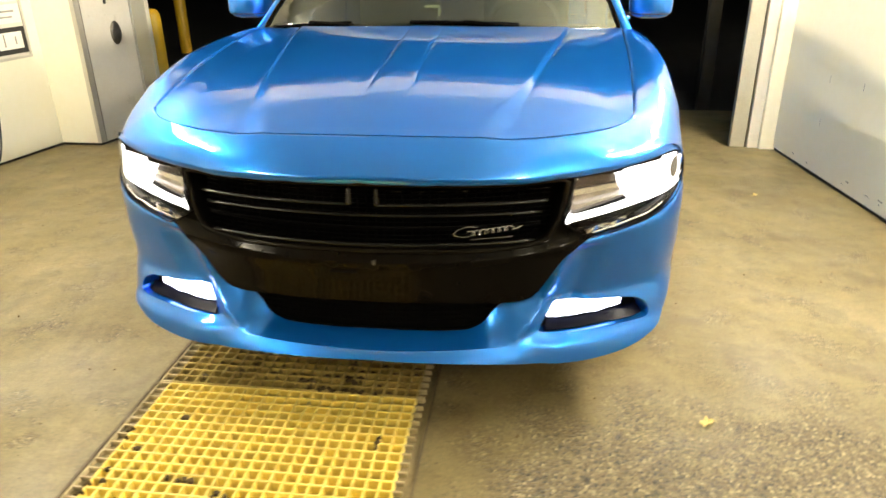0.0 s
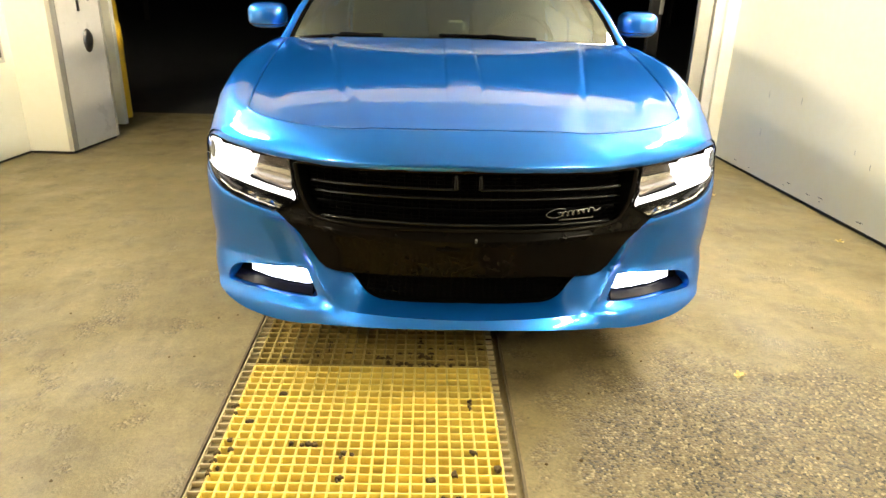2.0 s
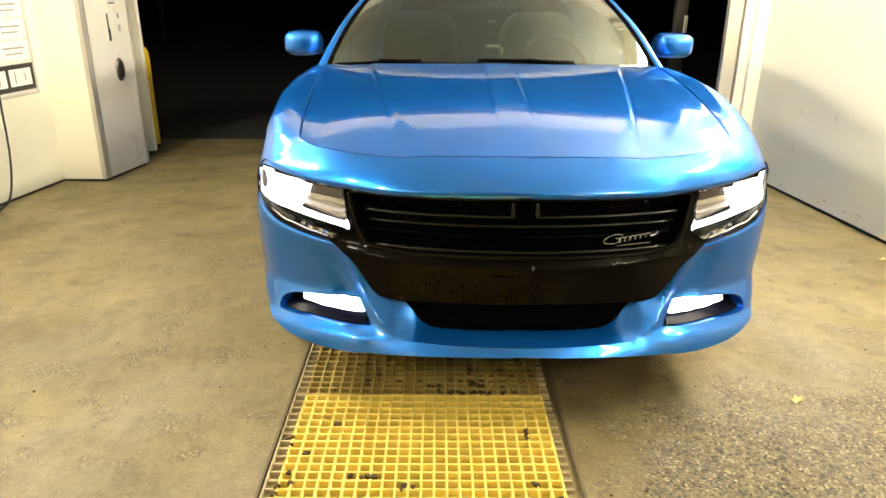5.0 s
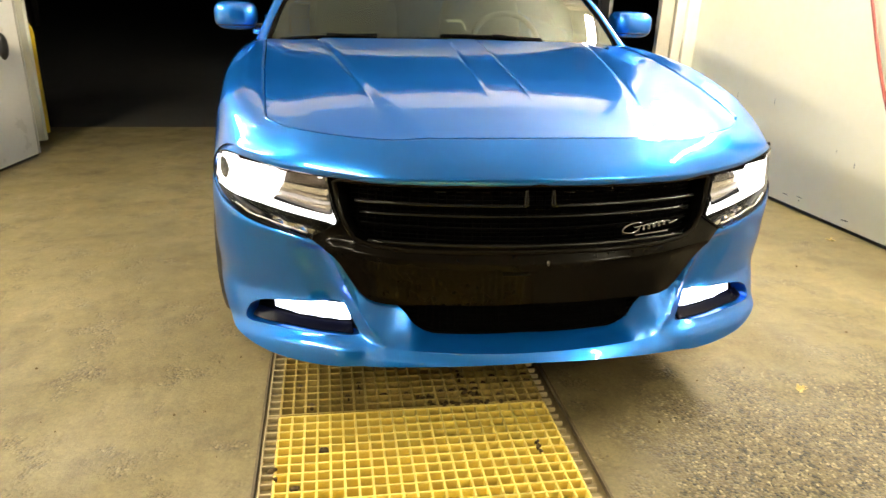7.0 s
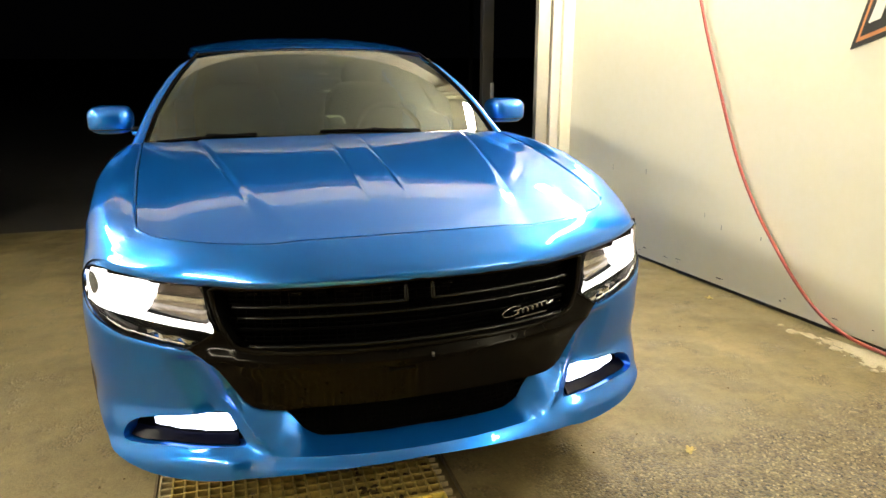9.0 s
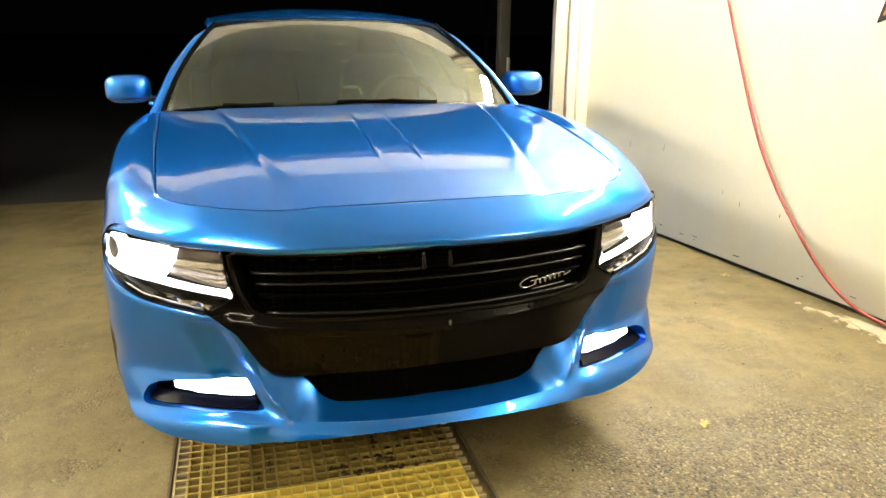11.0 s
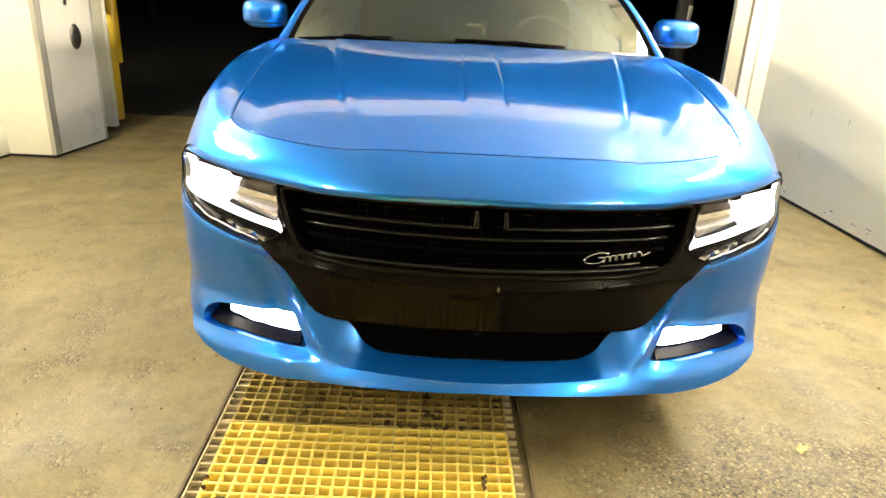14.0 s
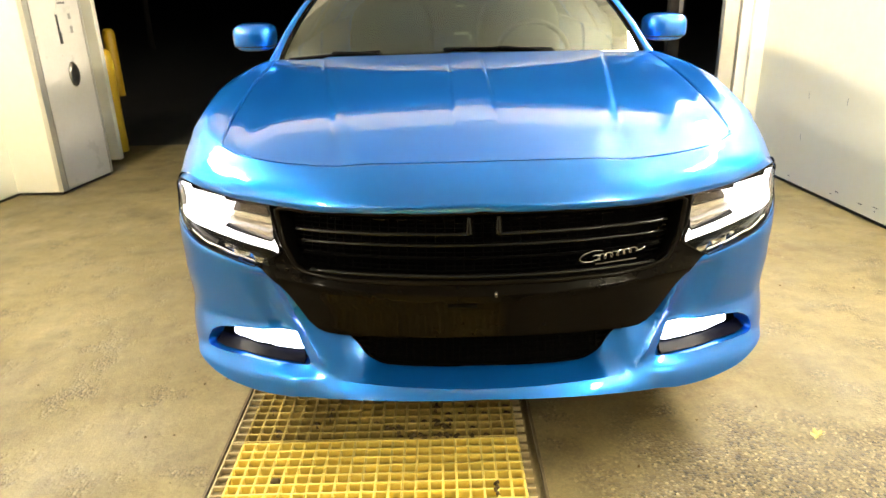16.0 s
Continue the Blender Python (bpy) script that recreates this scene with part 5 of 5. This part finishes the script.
part("boot_lid", [panel([(-0.995, 0.745), (0.995, 0.745), (0.995, 1.0), (-0.995, 1.0)], tail, 0.05, thick=0.0),
                  panel([(-0.80, 4.62), (-0.70, 5.17), (0.70, 5.17), (0.80, 4.62)], lambda x, y: np.stack([x, y, 1.075 - 0.05 * smooth(y, 4.95, 5.2) - 0.04 * (x / 0.8) ** 2], -1), 0.06, thick=0.012)], PAINT, car)


# roof and glass
def Zr(x, y):
    zc = np.interp(y, RZ[:, 0], RZ[:, 1])
    return zc - 0.052 * (np.abs(x) / 0.62) ** 2.4


RZ = spline([(2.22, 1.385), (2.34, 1.406), (2.6, 1.436), (2.9, 1.459), (3.2, 1.466), (3.6, 1.448), (4.0, 1.395), (4.15, 1.365)], 8)
roof_half = [(0, 2.33), (0.3, 2.347), (0.5, 2.392), (0.597, 2.44), (0.63, 2.9), (0.63, 3.4), (0.60, 3.95), (0.3, 4.02), (0, 4.04)]
part("roof", panel(mirrored(roof_half), lambda x, y: np.stack([x, y, Zr(x, y)], -1), 0.05, thick=0.02), PAINT, car)


def wind(u, v):
    u, v = np.asarray(u, float), np.asarray(v, float)
    b = np.stack([0.832 * u, 1.61 + 0.272 * u ** 2, 1.030 - 0.052 * u ** 2], -1)
    t = np.stack([0.586 * u, 2.315 + 0.115 * u ** 2, 1.397 - 0.026 * np.abs(u) ** 2.4], -1)
    return b + (t - b) * v[..., None] + (4 * v * (1 - v) * (1 - 0.5 * u ** 4))[..., None] * np.array([0, -0.009, 0.020]) + np.stack([0.030 * u * 4 * v * (1 - v), 0 * u + 0 * v, 0 * u + 0 * v], -1)


ws = part("windscreen", panel([(-1, 0), (1, 0), (1, 1), (-1, 1)], wind, 0.03, thick=0.0), WINDSCREEN, car, "windscreen reflecting the pale ceiling")
sol = ws.modifiers.new("thickness", "SOLIDIFY")
sol.thickness = 0.005
ws.visible_shadow = False
ub = np.linspace(-1, 1, 25)
part("top_band", [(np.concatenate([wind(ub, 0.982 - 0.045 * np.abs(ub) ** 5) + np.array([0, -0.002, 0.004]), wind(ub, 1.0 + 0 * ub) + np.array([0, -0.002, 0.004])]), grid_faces(2, 25))], MESH_BLACK, ws, "black printed band")
part("mirror_stem_patch", [(np.concatenate([wind(np.linspace(-0.06, 0.06, 5), np.full(5, 0.78)) + np.array([0, 0.006, -0.012]), wind(np.linspace(-0.10, 0.10, 5), np.full(5, 0.97)) + np.array([0, 0.006, -0.012])]), grid_faces(2, 5))], SATIN_BLACK, ws, "black patch for the sensor")
vv = np.linspace(0, 1, 14)
pil_path = wind(np.full(14, 1.0), vv) + np.array([0.020, 0.014, -0.016])
rail = spline([tuple(pil_path[0] + np.array([0.012, -0.035, -0.012]))] + [tuple(p) for p in pil_path[2:12:3]] + [(0.592, 2.44, 1.345), (0.606, 2.62, 1.362), (0.624, 2.9, 1.378), (0.626, 3.4, 1.376), (0.615, 3.9, 1.335), (0.66, 4.25, 1.22), (0.715, 4.62, 1.065)], 6)
two_sides("roof_rail", tube(rail, np.interp(rail[:, 1], (2.2, 2.42), (0.026, 0.018)), 10, True, 0.8), PAINT, (car, car))
seal = wind(np.full(14, 0.985), vv) + np.array([0.0, -0.002, 0.004])
two_sides("seal", tube(seal, 0.008, 6), MESH_BLACK, (car, car))


def side_glass(y, v):
    y, v = np.asarray(y, float), np.asarray(v, float)
    b = np.stack([np.interp(y, TX[:, 0], TX[:, 1]) - 0.01, y, np.interp(y, TZ[:, 0], TZ[:, 1]) - 0.005], -1)
    xr = np.interp(y, rail[:, 1], rail[:, 0])
    zr = np.interp(y, rail[:, 1], rail[:, 2])
    t = np.stack([xr - 0.0, y, zr - 0.01], -1)
    return b + (t - b) * v[..., None]


for y0, y1 in ((2.02, 2.94), (2.99, 3.80)):
    for pane in two_sides("side_window", panel([(y0, 0), (y1, 0), (y1, 1), (y0, 1)], side_glass, 0.06, thick=0.0), TINTED, (car, car), "dark tinted side window"):
        pane.visible_shadow = False
        pane.modifiers.new("thickness", "SOLIDIFY").thickness = 0.004
two_sides("rear_pillar", panel([(3.82, 0), (4.55, 0), (4.55, 1), (3.82, 1)], side_glass, 0.06, thick=0.01), PAINT, (car, car))
two_sides("middle_pillar", panel([(2.945, 0), (2.985, 0), (2.985, 1), (2.945, 1)], side_glass, 0.05, thick=0.006), GLOSS_BLACK, (car, car))
rear_pane = part("rear_window", panel([(-1, 0), (1, 0), (1, 1), (-1, 1)], lambda u, v: np.stack([-(0.60 + 0.11 * v) * u, 4.0 + 0.62 * v, 1.385 - 0.31 * v - 0.03 * u ** 2], -1), 0.1, thick=0.0), TINTED, car, "dark tinted rear window")
rear_pane.visible_shadow = False
rear_pane.modifiers.new("thickness", "SOLIDIFY").thickness = 0.004

# scuttle and wipers
cowl_half = [(x, y) for x, y in REAR[::-1]] + [(0.79, 1.915), (0.55, 1.70), (0.3, 1.645), (0, 1.63)]
part("scuttle", panel(mirrored(cowl_half), lambda x, y: np.stack([x, y, Zh(x, y) - 0.012], -1), 0.04, thick=0.02), SATIN_BLACK, car, "black plastic scuttle")
for u0, u1, v0, v1 in ((-0.92, -0.42, 0.012, 0.022), (-0.10, 0.45, 0.02, 0.012)):
    uu = np.linspace(u0, u1, 10)
    w = part("wiper", [tube(wind(uu, np.linspace(v0, v1, 10)) + np.array([0, -0.003, 0.008]), 0.007, 6), tube(wind(np.linspace((u0 + u1) / 2, u1, 6), np.linspace(v1 + 0.004, v1 - 0.03, 6)) + np.array([0, -0.006, 0.012]), 0.009, 6)], MESH_BLACK, car, "black wiper")

# door mirrors
def egg(cx, cy, cz, rx, ry, rz, e1, e2, lat0, lat1, n=16, m=28):
    c = lambda w, e: np.sign(np.cos(w)) * np.abs(np.cos(w)) ** e
    d = lambda w, e: np.sign(np.sin(w)) * np.abs(np.sin(w)) ** e
    v = []
    for la in np.linspace(lat0, lat1, n):
        for lo in np.linspace(0, 2 * math.pi, m, endpoint=False):
            v.append((cx + rx * c(la, e1) * c(lo, e2), cy + ry * c(la, e1) * d(lo, e2), cz + rz * d(la, e1)))
    return v, grid_faces(n, m, True) + [tuple(reversed(range(m))), tuple(range((n - 1) * m, n * m))]


mirrors = two_sides("door_mirror", egg(0.978, 2.135, 1.078, 0.096, 0.105, 0.064, 0.58, 0.58, -0.42, 1.5), PAINT, (car, car))
two_sides("mirror_base", egg(0.975, 2.137, 1.074, 0.094, 0.103, 0.061, 0.58, 0.58, -1.5, -0.46), PAINT, mirrors)
two_sides("mirror_bead", [(lambda q: (q[0], q[1]))(egg(0.977, 2.136, 1.076, 0.0965, 0.1055, 0.0625, 0.58, 0.58, -0.47, -0.41, 3))][0], SATIN_BLACK, mirrors, "dark joint line")
two_sides("mirror_arm", tube([(0.80, 2.20, 1.015), (0.86, 2.17, 1.028), (0.93, 2.14, 1.035)], [0.03, 0.022, 0.02], 10, True, 0.6), SATIN_BLACK, mirrors, "black mirror arm")
two_sides("mirror_glass", egg(0.978, 2.212, 1.078, 0.088, 0.008, 0.058, 0.6, 0.6, -1.5, 1.5, 8), DARK_GLASS, mirrors)

# cabin
part("dashboard", panel([(-1, 0), (1, 0), (1, 1), (-1, 1)], lambda u, v: np.stack([0.74 * u, 1.72 + 0.22 * u ** 2 + 0.42 * v, 0.965 + 0.0 * u - 0.02 * v - 0.25 * smooth(v, 0.8, 1.0)], -1), 0.1, thick=0.05), INTERIOR, car, "dark dashboard")
part("cabin_tub", box_bm(-0.78, 0.78, 2.0, 4.4, 0.28, 0.36, 0.03), INTERIOR, car)
for x in (-0.38, 0.38):
    seat = part("seat", egg(x, 3.05, 0.85, 0.25, 0.11, 0.36, 0.5, 0.5, -1.5, 1.5), INTERIOR, car, "dark cloth seat")
    part("headrest", egg(x, 3.08, 1.25, 0.13, 0.06, 0.09, 0.6, 0.6, -1.5, 1.5, 10), INTERIOR, seat)
part("rear_seat", egg(0, 3.95, 0.85, 0.68, 0.12, 0.36, 0.4, 0.3, -1.5, 1.5), INTERIOR, car)
ringa = np.linspace(0, 2 * math.pi, 33)
part("steering_wheel", tube(np.stack([0.38 + 0.185 * np.cos(ringa), 2.33 + 0.07 * np.sin(ringa), 0.93 + 0.17 * np.sin(ringa)], -1), 0.015, 8, False), INTERIOR, car)
mirror_in = part("inside_mirror", egg(0.0, 2.25, 1.325, 0.12, 0.024, 0.034, 0.5, 0.5, -1.5, 1.5, 10), SATIN_BLACK, car, "inside rear mirror")
for x in (-0.115, 0.115):
    part("mirror_end", egg(x, 2.243, 1.325, 0.022, 0.018, 0.026, 0.6, 0.6, -1.5, 1.5, 8, 14), CHROME, mirror_in, "bright mirror end")
for u0, u1, v0, v1 in ((-0.035, 0.03, 0.63, 0.665), (-0.03, 0.02, 0.425, 0.45), (-0.045, 0.035, 0.165, 0.19), (0.035, 0.05, 0.10, 0.165)):
    cu = np.linspace(u0, u1, 4)
    part("sticker", [(np.concatenate([wind(cu, np.full(4, v0)) + np.array([0, 0.005, -0.010]), wind(cu, np.full(4, v1)) + np.array([0, 0.005, -0.010])]), grid_faces(2, 4))], PRINT_GREY, ws, "small pale sticker inside the glass")

# under-body and wheels
part("engine_bay_wall", box_bm(-0.62, 0.62, 0.52, 0.56, 0.22, 0.84, 0.01), SATIN_BLACK, car)
part("floor_pan", box_bm(-0.66, 0.66, 0.55, 5.0, 0.19, 0.27, 0.02), SATIN_BLACK, car)
two_sides("sill_pan", ([(0.60, 1.66, 0.2), (0.90, 1.66, 0.2), (0.90, 3.88, 0.2), (0.60, 3.88, 0.2), (0.60, 1.66, 0.3), (0.90, 1.66, 0.3), (0.90, 3.88, 0.3), (0.60, 3.88, 0.3)],
                                             [(3, 2, 1, 0), (4, 5, 6, 7), (0, 1, 5, 4), (1, 2, 6, 5), (2, 3, 7, 6), (3, 0, 4, 7)]), SATIN_BLACK, (car, car), "", False)
for cy in (ARCH_Y, rear_cy):
    n = 18
    an = np.linspace(-0.2, math.pi + 0.2, n)
    liner = ([(x, cy + 0.40 * math.cos(a), ARCH_Z + 0.40 * math.sin(a)) for x in (0.58, 0.93) for a in an] + [(0.58, cy, ARCH_Z)],
             grid_faces(2, n) + [(i, i + 1, 2 * n) for i in range(n - 1)])
    two_sides("wheel_liner", liner, SATIN_BLACK, (car, car))


def wheel(side, y):
    x = 0.852 * side
    k = side
    prof = [(0.225, -0.10), (0.25, -0.112), (0.30, -0.116), (0.335, -0.108), (0.348, -0.085), (0.350, -0.03), (0.350, 0.03), (0.348, 0.085), (0.335, 0.108), (0.30, 0.116), (0.25, 0.112), (0.225, 0.10)]
    tyre_v, tyre_f = lathe(prof, 48, "x")
    mv = lambda vs: [(x + v[0] * k, y + v[1], 0.350 + v[2]) for v in vs]
    w = part("wheel", (mv(tyre_v), tyre_f), RUBBER, car, "black tyre on a dark alloy rim")
    rim_v, rim_f = lathe([(0.228, -0.10), (0.222, -0.05), (0.205, 0.02), (0.21, 0.08), (0.228, 0.102)], 40, "x")
    rim = part("rim", (mv(rim_v), rim_f), ALLOY, w, "dark alloy rim")
    for i in range(5):
        for o in (-0.13, 0.13):
            a = 2 * math.pi * i / 5 + o
            part("spoke", (lambda q: (mv(q[0]), q[1]))(tube([(0.075, 0.04 * math.cos(a - o), 0.04 * math.sin(a - o)), (0.085, 0.12 * math.cos(a), 0.12 * math.sin(a)), (0.085, 0.215 * math.cos(a), 0.215 * math.sin(a))], [0.026, 0.018, 0.016], 8)), ALLOY, rim)
    part("hub_cap", (lambda q: (mv(q[0]), q[1]))(lathe([(0.0, 0.095), (0.03, 0.094), (0.045, 0.085), (0.05, 0.06)], 20, "x")), GLOSS_BLACK, rim)
    part("brake_disc", (lambda q: (mv(q[0]), q[1]))(lathe([(0.06, 0.0), (0.165, 0.0), (0.165, -0.025), (0.06, -0.025)], 32, "x")), STEEL, w)


for sd in (1, -1):
    for yy in (ARCH_Y, rear_cy):
        wheel(sd, yy)


# ---- yellow drain grating, panel by panel ----
PITCH, BAR, DEEP = 0.0383, 0.0075, 0.038
GX0, GX1 = -0.7345, 0.1080
NX = int(round((GX1 - GX0) / PITCH))


def bar_mesh(name, length, along, mat, taper=0.75):
    """A moulded bar, a little narrower below, its top rounded."""
    w, pr = BAR / 2, []
    for o, z in ((-w * taper, -DEEP), (-w, -0.004), (-w * 0.7, -0.0008), (w * 0.7, -0.0008), (w, -0.004), (w * taper, -DEEP)):
        pr.append((o, z))
    v = [(0, o, z) if along == "x" else (o, 0, z) for o, z in pr] + [(length, o, z) if along == "x" else (o, length, z) for o, z in pr]
    n = len(pr)
    f = [(i, (i + 1) % n, n + (i + 1) % n, n + i) for i in range(n)] + [tuple(range(n)), tuple(reversed(range(n, 2 * n)))]
    me = mesh_data(name, v, f, mat, False)
    if mat is FRP:
        me.materials.append(FRP_TOP)
        me.polygons[2].material_index = 1
    return me


def grating(y0, rows, mat, label):
    g = thing("floor_grating", label, "grating", (GX0 + NX * PITCH / 2, y0 + rows * PITCH / 2, -DEEP), group="drain gratings")
    inv = Matrix.Translation(-g.location)
    length = rows * PITCH
    lm, cm = bar_mesh("long_bar", length, "y", mat), bar_mesh("cross_bar", GX1 - GX0, "x", mat)
    em = bar_mesh("bar_end", 0.036, "x", FRP_GREY)
    fm = bar_mesh("bar_stub", 0.028, "x", FRP_GREY)
    for i in range(NX + 1):
        b = new("long_bar", lm)
        b.parent, b.matrix_parent_inverse, b.location = g, inv, (GX0 + i * PITCH, y0, -0.0012)
    for j in range(rows + 1):
        y = y0 + j * PITCH
        for nm, me, x in (("cross_bar", cm, GX0), ("bar_end", em, GX0 - 0.036), ("bar_end", fm, GX1)):
            b = new(nm, me)
            b.parent, b.matrix_parent_inverse, b.location = g, inv, (x, y, -0.0004)
    return g


grating(0.424 - 32 * PITCH, 32, FRP, "bright yellow moulded floor grating over the drain trench")
grating(0.424 + 0.011, 32, FRP_DIRTY_SHADED, "soiled yellow floor grating running under the car, its colour darkened for shade")
grating(0.424 - 0.011 - 64 * PITCH, 32, FRP, "bright yellow moulded floor grating over the drain trench")
grating(0.424 + 0.024 + 33 * PITCH, 31, FRP_DIRTY_SHADED, "soiled yellow floor grating running under the car, its colour darkened for shade")
# ledges that carry the grating
slab("trim_ledge_west", TR_X0 - 0.001, GX0 - 0.004, TR_Y0, TR_Y1, -0.17, -0.016, SLUDGE, "muddy ledge under the grating's edge", "ledge")
slab("trim_ledge_east", GX1 + 0.004, TR_X1 + 0.001, TR_Y0, TR_Y1, -0.17, -0.016, SLUDGE, "muddy ledge under the grating's edge", "ledge")
slab("trim_angle_west", TR_X0 - 0.001, TR_X0 + 0.008, TR_Y0, TR_Y1, -DEEP, -0.001, RUST, "rusty steel angle along the trench", "edge angle")
slab("trim_angle_east", TR_X1 - 0.008, TR_X1 + 0.001, TR_Y0, TR_Y1, -DEEP, -0.001, RUST, "rusty steel angle along the trench", "edge angle")
slab("trim_edge_west", GX0 - 0.0405, GX0 - 0.0355, TR_Y0, TR_Y1, -DEEP, -0.0005, FRP_GREY, "weathered edge strip of the grating", "grating edge")
# clots of dirt caught in the cells
clots = []
for cx, cy, n, sx, sy in ((-0.12, 0.56, 9, 0.012, 0.07), (-0.28, 0.49, 6, 0.03, 0.015), (-0.5, 0.55, 6, 0.09, 0.05), (0.0, 0.56, 9, 0.08, 0.05), (-0.13, 0.48, 6, 0.09, 0.02), (-0.64, -0.05, 3, 0.05, 0.14), (-0.08, -0.26, 5, 0.10, 0.05)):
    for _ in range(n):
        i = round((cx + rng.normal() * sx - GX0) / PITCH - 0.5) + 0.5
        j = round((cy + rng.normal() * sy - 0.424) / PITCH - 0.5) + 0.5
        b = blob(GX0 + i * PITCH, 0.424 + j * PITCH, rng.uniform(0.008, 0.0145), rng.uniform(0.009, 0.0145), 0.010, 12, 0.35)
        clots.append(([(p[0], p[1], p[2] - 0.012) for p in b[0]], b[1]))
# heaps that lie over the bars
for cx, cy, rx, ry, n in ((-0.21, 0.442, 0.030, 0.007, 5), (-0.095, 0.439, 0.050, 0.006, 7), (-0.283, 0.488, 0.018, 0.012, 4), (-0.12, 0.50, 0.010, 0.03, 4), (0.027, 0.192, 0.006, 0.020, 4), (-0.731, 0.16, 0.012, 0.035, 4), (-0.723, -0.02, 0.014, 0.035, 4),
                          (-0.733, -0.14, 0.020, 0.035, 5), (-0.469, -0.019, 0.026, 0.006, 5), (-0.355, -0.069, 0.022, 0.008, 4), (-0.365, -0.173, 0.012, 0.010, 3), (0.09, -0.118, 0.022, 0.007, 4), (0.027, -0.043, 0.010, 0.012, 3), (-0.033, -0.144, 0.008, 0.014, 3)):
    for _ in range(n):
        b = blob(cx + rng.normal() * rx * 0.7, cy + rng.normal() * ry * 0.7, rng.uniform(0.006, 0.012), rng.uniform(0.005, 0.009), rng.uniform(0.008, 0.012), 11, 0.4, rng.uniform(0, 3))
        clots.append(([(p[0], p[1], p[2] - 0.008) for p in b[0]], b[1]))
tagged(part("dirt_clots", clots, CLOT), "dark dirt clots caught in the grating", "dirt", kind="stuff")
